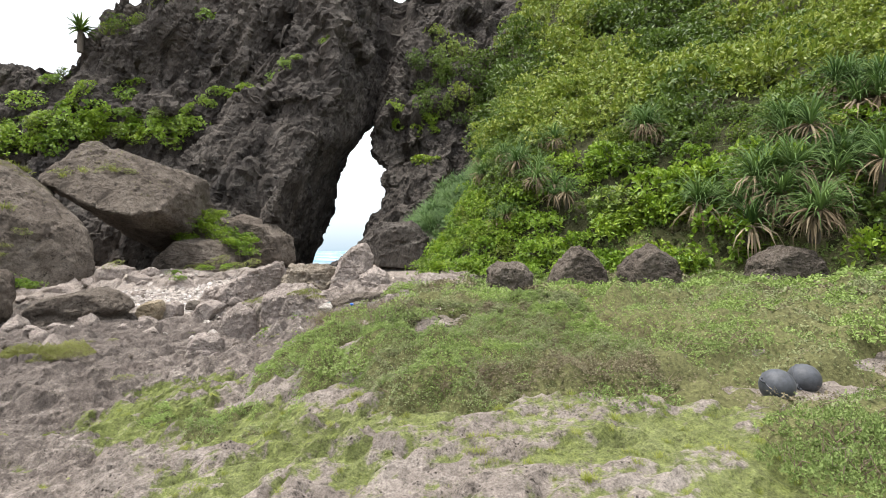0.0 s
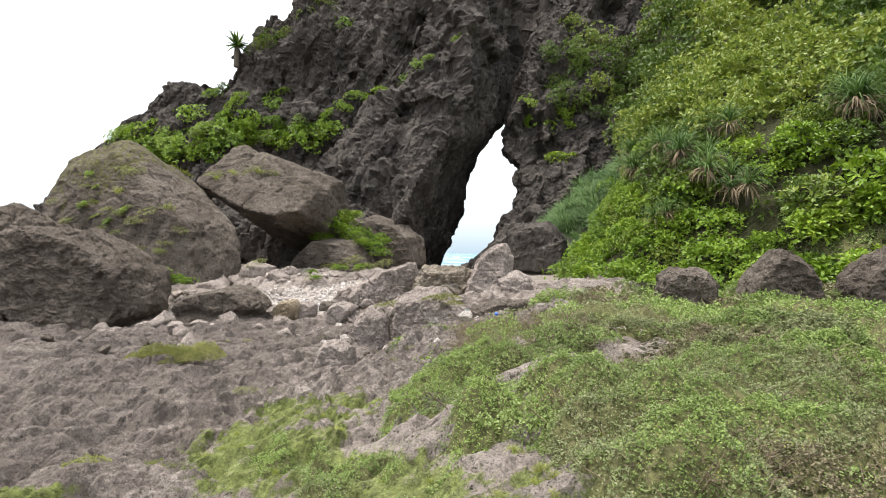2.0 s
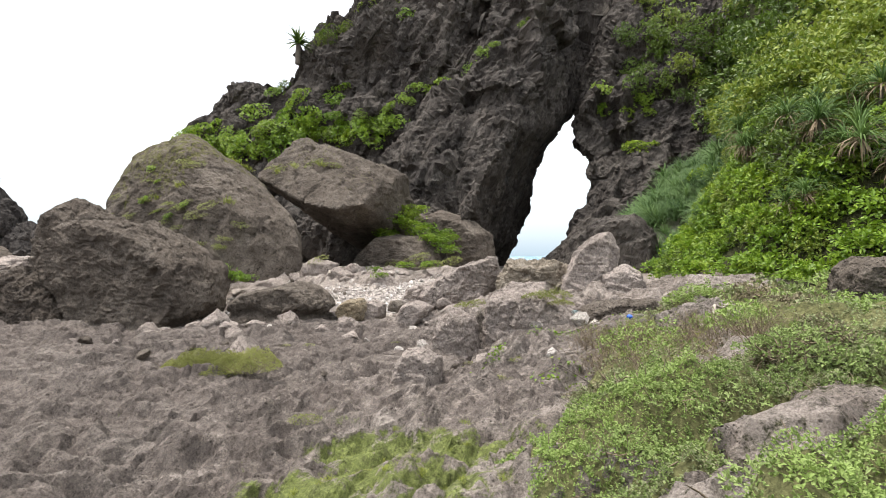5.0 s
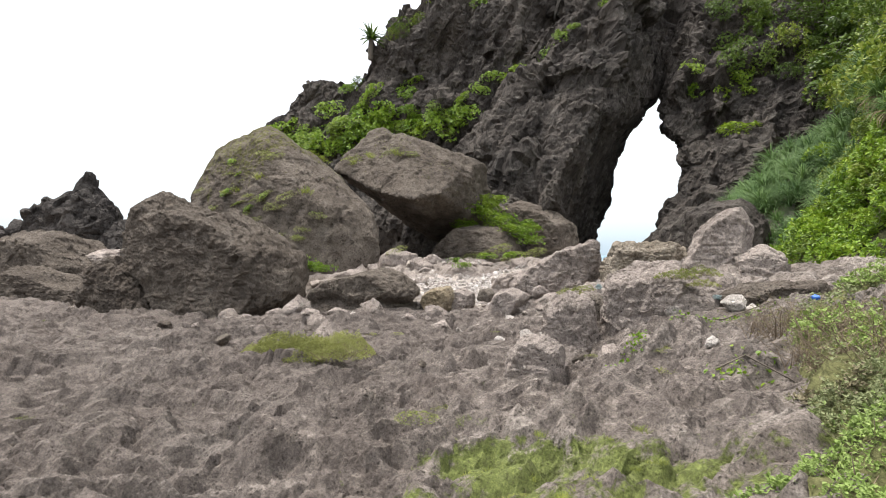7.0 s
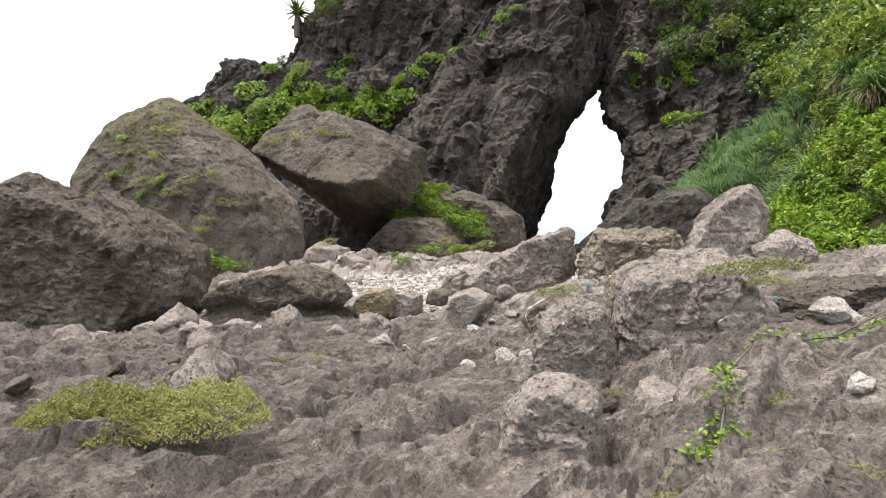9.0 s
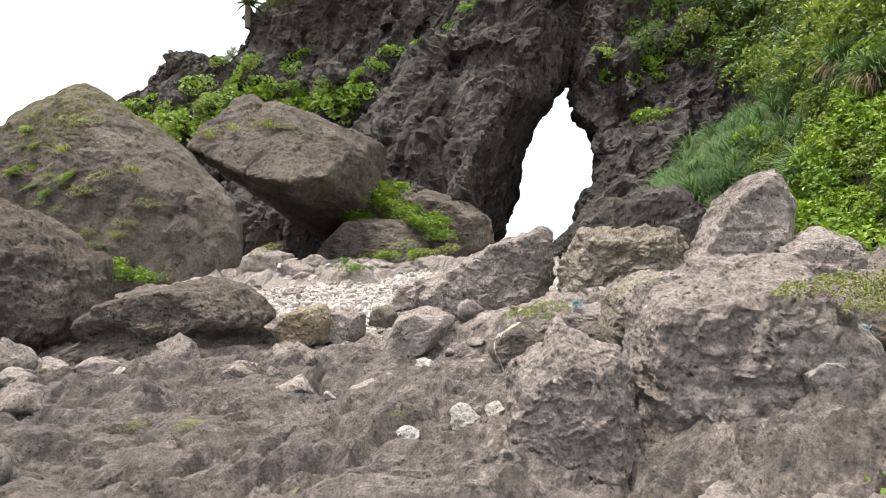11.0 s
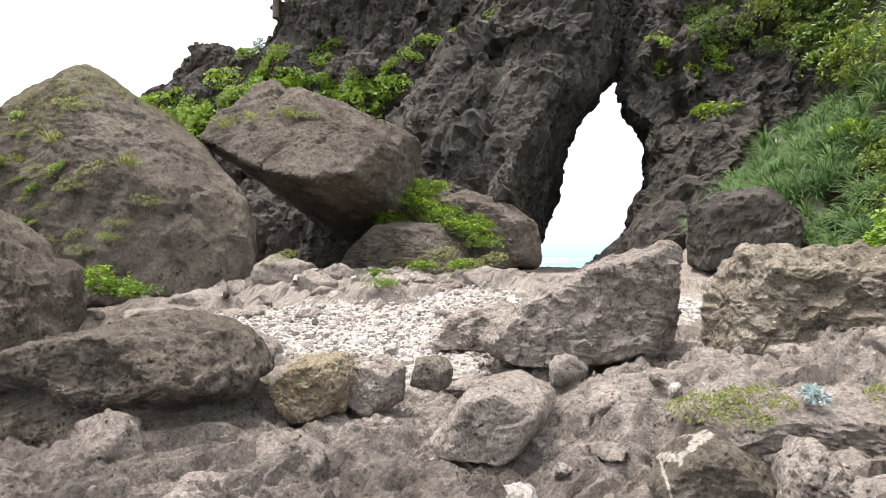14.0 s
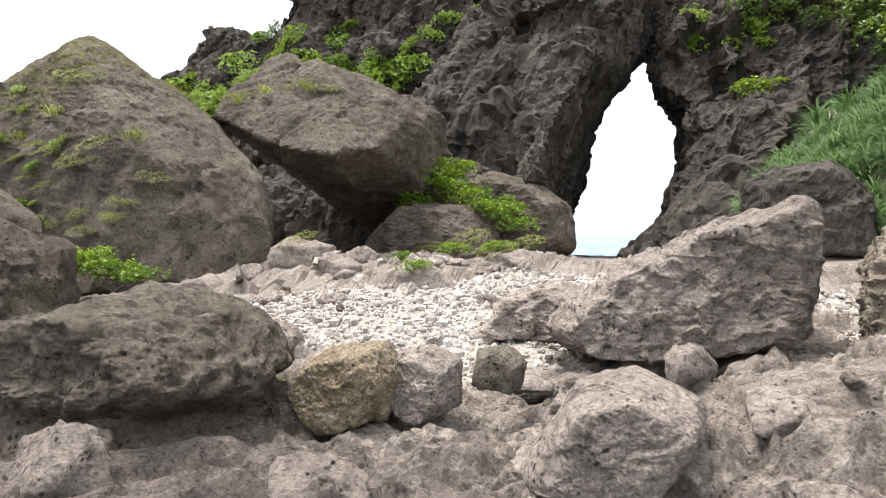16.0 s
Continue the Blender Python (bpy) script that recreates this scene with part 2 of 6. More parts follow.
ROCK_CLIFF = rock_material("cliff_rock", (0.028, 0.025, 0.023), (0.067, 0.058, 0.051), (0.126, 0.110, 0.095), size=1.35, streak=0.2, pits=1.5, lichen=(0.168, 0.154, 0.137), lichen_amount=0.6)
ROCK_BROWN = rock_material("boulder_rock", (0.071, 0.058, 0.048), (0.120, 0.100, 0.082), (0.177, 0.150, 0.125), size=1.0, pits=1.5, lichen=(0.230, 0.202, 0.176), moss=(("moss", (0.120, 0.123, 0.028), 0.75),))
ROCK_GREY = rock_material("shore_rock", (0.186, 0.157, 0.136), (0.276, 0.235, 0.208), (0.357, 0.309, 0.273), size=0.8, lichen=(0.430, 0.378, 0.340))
ROCK_PALE = rock_material("pale_rock", (0.305, 0.271, 0.242), (0.397, 0.362, 0.325), (0.477, 0.441, 0.404), size=0.5, lichen=(0.503, 0.477, 0.443), stain_shade=0.2)
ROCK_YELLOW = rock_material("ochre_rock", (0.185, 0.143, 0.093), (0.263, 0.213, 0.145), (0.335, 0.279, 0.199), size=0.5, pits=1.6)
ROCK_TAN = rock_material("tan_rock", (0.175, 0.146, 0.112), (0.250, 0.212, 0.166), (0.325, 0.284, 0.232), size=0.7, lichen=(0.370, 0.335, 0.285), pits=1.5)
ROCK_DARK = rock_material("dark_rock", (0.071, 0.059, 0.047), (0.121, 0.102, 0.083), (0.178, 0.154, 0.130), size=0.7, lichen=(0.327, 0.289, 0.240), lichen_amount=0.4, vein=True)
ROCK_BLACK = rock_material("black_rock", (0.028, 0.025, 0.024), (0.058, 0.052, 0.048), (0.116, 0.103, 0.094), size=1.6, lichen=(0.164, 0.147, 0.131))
LEAF_BRIGHT = leaf_material("bright_leaf", (0.065, 0.126, 0.007), (0.150, 0.246, 0.015), (0.254, 0.339, 0.033))
LEAF_FRESH = leaf_material("fresh_mat_leaf", (0.110, 0.170, 0.035), (0.190, 0.268, 0.063), (0.268, 0.340, 0.111), gloss=0.7)
LEAF_DRYMAT = leaf_material("dry_mat_leaf", (0.128, 0.108, 0.063), (0.202, 0.175, 0.108), (0.289, 0.266, 0.182), gloss=0.8, glow=0.15)
LEAF_SAGE = leaf_material("sage_mat_leaf", (0.124, 0.143, 0.063), (0.202, 0.227, 0.105), (0.289, 0.311, 0.168), gloss=0.7)
LEAF_CUSHION = leaf_material("cushion_leaf", (0.130, 0.140, 0.036), (0.225, 0.238, 0.066), (0.315, 0.318, 0.115), gloss=0.7)
THATCH = plain_material("mat_thatch", (0.104, 0.104, 0.046), 0.95, 0.5, 34.0, 0.1, 0.05)
LEAF_FOREST = leaf_material("forest_leaf", (0.041, 0.074, 0.008), (0.115, 0.173, 0.018), (0.231, 0.273, 0.041))
LEAF_DARK = leaf_material("dark_leaf", (0.033, 0.061, 0.009), (0.077, 0.129, 0.015), (0.142, 0.201, 0.029))
LEAF_STRAP = leaf_material("strap_leaf", (0.030, 0.066, 0.015), (0.071, 0.130, 0.028), (0.134, 0.203, 0.056), gloss=0.75)
LEAF_BANK = leaf_material("bank_strap_leaf", (0.034, 0.077, 0.021), (0.081, 0.150, 0.038), (0.144, 0.224, 0.066), gloss=0.6)
LEAF_MAT = leaf_material("mat_leaf", (0.105, 0.152, 0.039), (0.180, 0.244, 0.071), (0.263, 0.324, 0.121), gloss=0.7)
LEAF_OLIVE = leaf_material("olive_leaf", (0.094, 0.115, 0.021), (0.175, 0.199, 0.038), (0.255, 0.269, 0.070), gloss=0.6)
LEAF_SILVER = leaf_material("silver_leaf", (0.255, 0.322, 0.322), (0.349, 0.420, 0.420), (0.457, 0.518, 0.511), gloss=0.7, glow=0.1)
LEAF_DEAD = leaf_material("dead_leaf", (0.108, 0.077, 0.042), (0.202, 0.150, 0.091), (0.309, 0.252, 0.168), gloss=0.8, glow=0.1)
GRASS = leaf_material("grass_blade", (0.133, 0.164, 0.021), (0.210, 0.241, 0.038), (0.287, 0.301, 0.070), gloss=0.6)
TWIG = plain_material("dry_twig", (0.168, 0.130, 0.091), 0.9, 0.35, 30.0, 0.2)
BARK = plain_material("bark", (0.112, 0.095, 0.077), 0.9, 0.35, 18.0, 0.2, 0.01)
DRIFTWOOD = plain_material("driftwood", (0.288, 0.248, 0.208), 0.85, 0.25, 25.0, 0.2, 0.006)


# ---- ground ----
def hill_run(x, y):
    """Metres up-slope from the foot of the wooded hill."""
    return 0.53 * (x - 4.0) + 0.85 * (y - 15.2)


def hill_height(x, y):
    s = np.maximum(hill_run(x, y), 0)
    rise = np.where(s < 3.2, 1.2 * s, 3.84 + 0.56 * (s - 3.2)) + 0.35 * np.maximum(s - 19, 0)
    side = smooth(-2.4, 2.0, x - (1.1 + 0.12 * (y - 20)))
    return np.minimum(rise, 26) * side


def base_height(x, y):
    """The broad lie of the land."""
    right = -0.13 + 0.078 * np.clip(y, -15, 6) + 0.014 * np.clip(y - 6, 0, 10) + 0.05 * np.clip(x, -6, 14)
    left = -0.52 + 0.11 * np.clip(y - 12.8, 0, 9) - 0.45 * smooth(-9.5, -13.0, x) * smooth(20, 16, y)
    left = left + 0.35 * np.exp(-((x + 4.4) / 1.2) ** 2 - ((y - 13.9) / 1.8) ** 2)
    xc = -2.35 - 0.10 * np.clip(y - 6, 0, 8)
    s = 1 / (1 + np.exp(-np.clip((x - xc) / 0.75, -60, 60)))
    h = left * (1 - s) + right * s
    h = h * smooth(36, 22, y) + 0.30 * smooth(22, 36, y)
    mound = 0.28 * np.exp(-((x + 3.1) / 1.0) ** 2 - ((y - 14.4) / 1.0) ** 2) + 0.12 * np.exp(-((x - 1.6) / 1.9) ** 2 - ((y - 7.0) / 1.7) ** 2)
    # bank below the right pillar, where strap-leaved plants grow
    bank = (1.5 + 2.9 * smooth(-3.0, 2.4, x)) * smooth(-4.4, -2.4, x) * smooth(25.5, 30.5, y) * (1 + 0.10 * np.clip(y - 30.5, 0, 5)) * smooth(48, 42, y)
    shore = smooth(46, 62, y) + smooth(-44, -60, x)
    mound = mound - 0.20 * np.exp(-((y - 11.3) / 1.9) ** 2) * smooth(0.0, 1.5, x)
    return h + mound + np.maximum(hill_height(x, y), bank) - 3.6 * np.clip(shore, 0, 1)


def relief(x, y):
    """Pitted karst: ledges, ridges and small hollows."""
    p = np.stack([x, y, np.zeros_like(x)], 1)
    w = p + 0.25 * np.stack([fbm(p * 0.9, 3, 11), fbm(p * 0.9, 3, 12), 0 * x], 1)
    grainwise = np.array([[0.89, 0.45, 0], [-0.45, 0.89, 0], [0, 0, 1.0]])
    w = w @ grainwise.T
    q = w * np.array([0.55, 1.15, 1.0])
    big = 0.15 * fbm(q * 0.7, 3, 21)
    ridge = 0.07 * fbm(q * 1.9, 4, 22, 0.55)
    knob = 0.024 * fbm(w * np.array([5.0, 7.5, 1.0]), 4, 23, 0.68)
    grit = 0.008 * fbm(w * 19.0, 2, 24, 0.7)
    rough = 0.35 + 0.65 * smooth(3.0, 7.0, y + 0.35 * (-3 - x))
    high, rim, cid = facets(w * np.array([0.75, 1.25, 1.0]), 27)
    slabs = 0.17 * (high + 0.2) * smooth(0.0, 0.16, rim)
    cups = np.zeros(len(x))
    for cells, amp in ((np.array([1.7, 2.7, 1.0]), 0.075), (np.array([4.0, 6.4, 1.0]), 0.030), (np.array([10.0, 13.0, 1.0]), 0.013)):
        high, rim, cid = facets(w * cells, 28 + int(cells[0]))
        cups = cups + amp * (high + 0.3) * smooth(0.0, 0.3, rim)
    for cells, deep, seed in ((np.array([2.4, 4.2, 1.0]), 0.075, 33), (np.array([5.5, 8.0, 1.0]), 0.050, 30), (np.array([12.0, 15.0, 1.0]), 0.026, 34)):
        f1, f2, cid = worley(w * cells, seed)
        cups = cups - deep * (1 - smooth(0.14, 0.40, f1)) * (cid > 0.5)
    pits = 1.1 * slabs * rough + cups * (0.6 + 0.6 * rough) + 0.03
    shelf = big + ridge
    step = 0.11
    shelf = 0.3 * shelf + 0.7 * step * (np.floor(shelf / step) + smooth(0.72, 1.0, shelf / step - np.floor(shelf / step)))
    return shelf + knob + grit + pits


SOFT = ((-3.4, 6.3, 1.1, 0.45), (-3.3, 7.0, 0.8, 0.4), (-0.6, 4.5, 2.6, 0.85), (-2.4, 5.2, 1.1, 0.6), (-3.3, 5.9, 0.9, 0.7), (1.2, 3.6, 2.0, 0.7), (0.2, 2.6, 2.6, 0.6), (0.8, 3.9, 2.6, 0.4), (-1.2, 3.3, 1.2, 0.5), (1.8, 3.0, 1.2, 0.5), (-4.6, 4.6, 0.9, 0.5))
BEACH = ((-9.4, 16.9, 2.5, 1.6), (-7.6, 15.7, 1.1, 0.8), (-11.8, 15.6, 1.6, 0.7), (-2.4, 17.6, 2.0, 1.3), (-0.9, 17.4, 1.2, 0.9), (-6.5, 18.5, 3.0, 1.6), (-3.5, 16.2, 1.0, 0.8))


def blobs(x, y, spots):
    out = np.zeros_like(x)
    for cx, cy, rx, ry in spots:
        out = np.maximum(out, np.exp(-((x - cx) / rx) ** 2 - ((y - cy) / ry) ** 2))
    return out


def beach_cover(x, y):
    return smooth(0.28, 0.6, blobs(x, y, BEACH))


def ground_height(x, y):
    x, y = np.atleast_1d(np.asarray(x, float)), np.atleast_1d(np.asarray(y, float))
    p = np.stack([x, y, 0 * x], 1)
    soft = np.maximum(beach_cover(x, y), smooth(0.5, 2.0, hill_run(x, y)))
    soft = np.maximum(soft, 0.35 * smooth(-1.2, 0.4, x) * smooth(16, 12, y))
    return base_height(x, y) + relief(x, y) * (1 - 0.85 * soft) + soft * 0.03 * fbm(p * 2.5, 3, 31)


def graded(lo, hi, fine, far_lo, far_hi, grow=1.085, inner=None):
    """Even steps from lo to hi, finer within inner = (lo, hi, step), growing outwards."""
    mid = list(np.arange(lo, hi, fine))
    if inner:
        mid = list(np.arange(lo, inner[0], fine)) + list(np.arange(*inner)) + list(np.arange(inner[1], hi, fine))
    step, v, left, right = fine, lo, [], []
    while v > far_lo:
        step *= grow
        v -= step
        left.append(v)
    step, v = fine, mid[-1]
    while v < far_hi:
        step *= grow
        v += step
        right.append(v)
    return np.array(left[::-1] + mid + right)


gx, gy = graded(-19.5, 3.2, 0.055, -1500, 1500, 1.1, (-9.6, -2.6, 0.031)), graded(2.7, 17.0, 0.046, -1500, 2500, 1.1, (9.5, 15.5, 0.031))
GX, GY = [a.ravel() for a in np.meshgrid(gx, gy)]
nx, ny = len(gx), len(gy)
gz = ground_height(GX, GY)
idx = np.arange(nx * ny).reshape(ny, nx)
quads = np.stack([idx[:-1, :-1], idx[:-1, 1:], idx[1:, 1:], idx[1:, :-1]], -1).reshape(-1, 4)
GROUND_MAT = rock_material("karst_ground", (0.159, 0.132, 0.113), (0.242, 0.207, 0.181), (0.330, 0.291, 0.256), size=0.6, lichen=(0.426, 0.382, 0.344), lichen_amount=0.22, stain_shade=0.5,
                           moss=(("damp", (0.114, 0.095, 0.085), 0.66), ("algae", (0.150, 0.185, 0.042), 0.8), ("beach", (0.40, 0.355, 0.315), 1.0), ("soil_shade", (0.040, 0.042, 0.018), 1.0)))
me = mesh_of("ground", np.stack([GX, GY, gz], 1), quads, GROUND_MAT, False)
p3 = np.stack([GX, GY, 0 * GX], 1)
near = smooth(24, 14, np.abs(GX + 3)) * smooth(26, 17, GY)
algae = np.clip(blobs(GX, GY, SOFT) * 1.0 + 0.42 * fbm(p3 * 1.1, 4, 41) - 0.08, 0, 1) * near
paint(me, "algae", np.where((gz - base_height(GX, GY)) < 0.06, algae, algae * 0.55))
paint(me, "damp", (0.62 * smooth(-0.6, -3.6, GX - 0.35 * (GY - 6)) + 0.4 * smooth(-3.8, -8.0, GX)) * smooth(15.5, 12.5, GY))
paint(me, "beach", beach_cover(GX, GY))
# Soil under the plants, kept dark to stand in for shade in gaps.
paint(me, "soil_shade", np.maximum(1.5 * smooth(0.1, 0.6, hill_height(GX, GY)), (0.35 + 0.5 * smooth(-0.5, 1.5, GX)) * smooth(-2.6, -1.2, GX) * smooth(4.8, 5.6, GY) * np.maximum(smooth(14, 12.5, GY), smooth(0.3, 1.2, GX) * smooth(18, 16, GY))))
ground = tagged(new("ground", me), "pitted grey-brown limestone shore with algae and rubble", "ground", kind="structure")

# sea beyond the arch
m, n, l, p = nodes_of("sea_water")
pos = n.new("ShaderNodeNewGeometry").outputs["Position"]
stretch = n.new("ShaderNodeMapping")
stretch.inputs["Scale"].default_value = (0.35, 1.0, 1.0)
l.new(pos, stretch.inputs[0])
wave = noise_node(n, l, stretch.outputs[0], 0.12, 8, 0.65)
foam = ramp_node(n, l, wave, (0.54, (0,)), (0.62, (1,)))
l.new(mix_node(n, l, foam, (0.11, 0.20, 0.29), (0.60, 0.66, 0.68)), p.inputs["Base Color"])
p.inputs["Roughness"].default_value, p.inputs["Specular IOR Level"].default_value = 0.6, 0.05
bump_node(n, l, p, [(wave, 0.5, 0.6)])
sx, sy = graded(-60, 60, 4.0, -2500, 2500, 1.25), graded(47, 120, 1.0, 46, 3000, 1.12)
SX, SY = [a.ravel() for a in np.meshgrid(sx, sy)]
swell = -1.35 + 0.14 * fbm(np.stack([SX * 0.08, SY * 0.25, 0 * SX], 1), 3, 51)
idx = np.arange(len(SX)).reshape(len(sy), len(sx))
quads = np.stack([idx[:-1, :-1], idx[:-1, 1:], idx[1:, 1:], idx[1:, :-1]], -1).reshape(-1, 4)
tagged(new("water", mesh_of("water", np.stack([SX, SY, swell], 1), quads, m)), "grey-blue sea with white surf beyond the arch", "sea", kind="structure")


# ---- the cliff with its arch ----
def lerp(a, b, w):
    return a * (1 - w) + b * w


def cliff_face(x, z):
    """How far back the face of the cliff stands at x and height z."""
    left = 29.3 + np.where(z < 3, 0.25, 0.66) * (z - 3)
    right = 37.0 + 0.62 * (z - 4.6)
    y = lerp(left, right, smooth(-8.6, -5.4, x))
    arris = np.interp(z, (0, 4.1, 6.9, 9.8, 12.8, 15, 24), (-14.9, -14.8, -14.2, -12.6, -10.6, -9.8, -7.5))
    back = np.maximum(arris - x, 0)
    y = y + 1.7 * smooth(0, 2.2, back) - 0.38 * np.clip(z - 8, 0, 12) * smooth(0, 4, back)
    # ledge that carries the green strip
    ledge = 6.3 + 0.55 * np.clip(x + 17, -6, 8)
    y = y + 1.0 * smooth(ledge - 0.6, ledge + 0.8, z) * smooth(0.5, 2.5, back)
    # crevice above the arch
    crack = np.interp(z, (8, 11, 15, 22), (-6.3, -5.9, -5.3, -4.4))
    y = y + 3.6 * np.exp(-((x - crack) / 0.75) ** 2) * smooth(8.0, 11, z)
    # hollow between the right pillar and the wooded slope
    y = y + 3.5 * smooth(1.2, 3.4, x) * smooth(9.5, 6.0, z) + 0.5 * np.clip(x - 2.5, 0, 9)
    # spur at the foot of the right pillar
    y = y - 2.6 * np.exp(-((x + 3.6) / 1.3) ** 2) * smooth(3.4, 1.2, z)
    return y


def cliff_top(x):
    return np.interp(x, (-60, -42, -40, -37, -33, -31.6, -30.8, -28.9, -28.2, -26.6, -26.0, -25.5, -25.1, -21, -19, -16, 10, 16),
                     (-3, -3, 1.6, 8.8, 10.6, 11.6, 12.9, 12.8, 12.1, 12.6, 14.2, 15.4, 18.3, 19.4, 21.6, 27, 28, 28))


def arch_gap(x, y, z):
    """Negative inside the opening of the arch; the roof rises towards the sea."""
    z = z - 0.25 * np.maximum(y - 40.5, 0) * smooth(6, 9, z)
    ul, u = x + 0.05 * (y - 43), x
    lo = np.interp(z, (0.0, 1.3, 2.1, 4.9, 8.0, 9.5, 10.3, 11.2), (-10.9, -10.5, -9.9, -9.1, -8.15, -7.1, -6.6, -6.0))
    hi = np.interp(z, (0.0, 1.3, 2.1, 3.6, 5.5, 7.3, 8.5, 10.2, 11.2), (-7.6, -6.6, -6.0, -5.3, -5.0, -4.85, -5.4, -5.75, -5.9))
    return np.maximum(np.maximum(lo - lerp(0.45, 0.1, smooth(6, 10, z)) - ul, u - hi - lerp(0.8, 0.15, smooth(6, 10, z))), z - 11.3)


def surface_net(field, origin, step):
    """Quads round the zero level of a field on a grid."""
    inside = field < 0
    shp = np.array(field.shape) - 1
    total, count = np.zeros((*shp, 3)), np.zeros(shp)
    for axis in range(3):
        a = [slice(None)] * 3
        b = [slice(None)] * 3
        a[axis], b[axis] = slice(0, -1), slice(1, None)
        fa, fb = field[tuple(a)], field[tuple(b)]
        cross = inside[tuple(a)] != inside[tuple(b)]
        t = np.where(cross, fa / np.where(cross, fa - fb, 1), 0)
        o1, o2 = [k for k in range(3) if k != axis]
        for d1 in (0, 1):
            for d2 in (0, 1):
                s = [slice(None)] * 3
                s[o1] = slice(d1, d1 + shp[o1])
                s[o2] = slice(d2, d2 + shp[o2])
                c = cross[tuple(s)]
                total[..., axis] += np.where(c, t[tuple(s)], 0)
                total[..., o1] += c * d1
                total[..., o2] += c * d2
                count += c
    active = count > 0
    ids = np.full(shp, -1)
    ids[active] = np.arange(active.sum())
    verts = (np.argwhere(active) + total[active] / count[active][:, None]) * step + origin
    faces = []
    for axis in range(3):
        a = [slice(1, -1)] * 3
        b = [slice(1, -1)] * 3
        a[axis], b[axis] = slice(0, -1), slice(1, None)
        ia, ib = inside[tuple(a)], inside[tuple(b)]
        o1, o2 = [(1, 2), (2, 0), (0, 1)][axis]
        where = np.argwhere(ia != ib)
        flip = ia[ia != ib]
        cell = where.copy()
        for k in range(3):
            if k != axis:
                cell[:, k] += 1
        ring = []
        for d1, d2 in ((-1, -1), (0, -1), (0, 0), (-1, 0)):
            c = cell.copy()
            c[:, o1] += d1
            c[:, o2] += d2
            ring.append(ids[c[:, 0], c[:, 1], c[:, 2]])
        q = np.stack(ring, 1)
        q[~flip] = q[~flip][:, ::-1]
        faces.append(q)
    return verts, np.concatenate(faces)


def refined(verts, faces):
    """Each quad cut into four."""
    n0 = len(verts)
    mid = verts[faces].mean(1)
    e = np.concatenate([np.stack([faces[:, k], faces[:, (k + 1) % 4]], 1) for k in range(4)])
    es = np.sort(e, 1)
    key, inv = np.unique(es[:, 0] * n0 + es[:, 1], return_inverse=True)
    ev = (verts[key // n0] + verts[key % n0]) / 2
    m = len(faces)
    ei = [n0 + inv[k * m:(k + 1) * m] for k in range(4)]
    fi = n0 + len(ev) + np.arange(m)
    out = [np.stack([faces[:, k], ei[k], fi, ei[k - 1]], 1) for k in range(4)]
    return np.concatenate([verts, ev, mid]), np.concatenate(out)


def normals_of(verts, faces):
    a, b, c, d = [verts[faces[:, k]] for k in range(4)]
    fn = np.cross(c - a, d - b)
    out = np.zeros_like(verts)
    for k in range(4):
        np.add.at(out, faces[:, k], fn)
    return out / np.maximum(np.linalg.norm(out, axis=1), 1e-9)[:, None]


def crag(p, seed):
    """Rugged rock relief in metres: slanting slabs and ribs parted by fissures."""
    w = p + 0.45 * np.stack([fbm(p * 0.35, 2, seed + k) for k in range(3)], 1)
    tilt = w @ np.array([[1.0, 0, -0.5], [0, 1.0, 0], [0.10, 0, 0.17]]).T
    high, rim, cid = facets(tilt * 0.24, seed + 8)
    slab = 1.5 * high - 0.45 * (1 - smooth(0.0, 0.05, rim))
    high, rim, cid = facets(tilt * np.array([0.7, 0.7, 0.5]), seed + 9)
    ribs = 0.42 * high - 0.16 * (1 - smooth(0.0, 0.08, rim))
    return slab + ribs + 0.16 * fbm(tilt * 0.33, 3, seed + 5, 0.5, True)


def crag_fine(p, seed):
    w = p + 0.20 * np.stack([fbm(p * 0.9, 2, seed + k) for k in range(3)], 1)
    tilt = w @ np.array([[1.0, 0, -0.5], [0, 1.0, 0], [0.12, 0, 0.22]]).T
    out = 0
    for cells, amp in ((1.15, 0.24), (2.5, 0.12)):
        high, rim, cid = facets(tilt * cells, seed + int(10 * cells))
        out = out + amp * high - 0.35 * amp * (1 - smooth(0.0, 0.12, rim)) - 0.5 * amp * (cid > 0.7) * smooth(0.1, 0.4, rim)
    return out + 0.09 * fbm(tilt * 2.2, 3, seed + 9, 0.65, True) - 0.03


STEP = 0.33
ax, ay, az = np.arange(-56, 15, STEP), np.arange(26, 62, STEP), np.arange(-1.5, 27.5, STEP)
CX, CZ = np.meshgrid(ax, az, indexing="ij")
px = np.stack([CX.ravel(), 0 * CX.ravel() + 30, CZ.ravel()], 1)
face = (cliff_face(CX.ravel(), CZ.ravel()) - 0.9 * fbm(px * 0.22, 3, 61, 0.5, True)).reshape(CX.shape)
ridge = (cliff_top(ax) + 0.55 * fbm(np.stack([ax * 0.8, 0 * ax, 0 * ax], 1), 3, 62))
FX, FY, FZ = ax[:, None, None], ay[None, :, None], az[None, None, :]
body = np.maximum((face[:, None, :] - FY) * 0.8, (FY - np.maximum(face, 37)[:, None, :] - 10) * 0.8)
body = np.maximum(body, (FZ - ridge[:, None, None] - 0.25 * (FY - 36)) * 0.7)
wob = 0.10 * np.sin(FZ * 1.7 + FY * 0.6) + 0.07 * np.sin(FZ * 4.1 - FY)
body = np.maximum(body, -arch_gap(FX + wob, FY, FZ))
body[[0, -1]], body[:, [0, -1]], body[:, :, [0, -1]] = 1, 1, 1
cv, cf = surface_net(body, np.array([ax[0], ay[0], az[0]]), STEP)
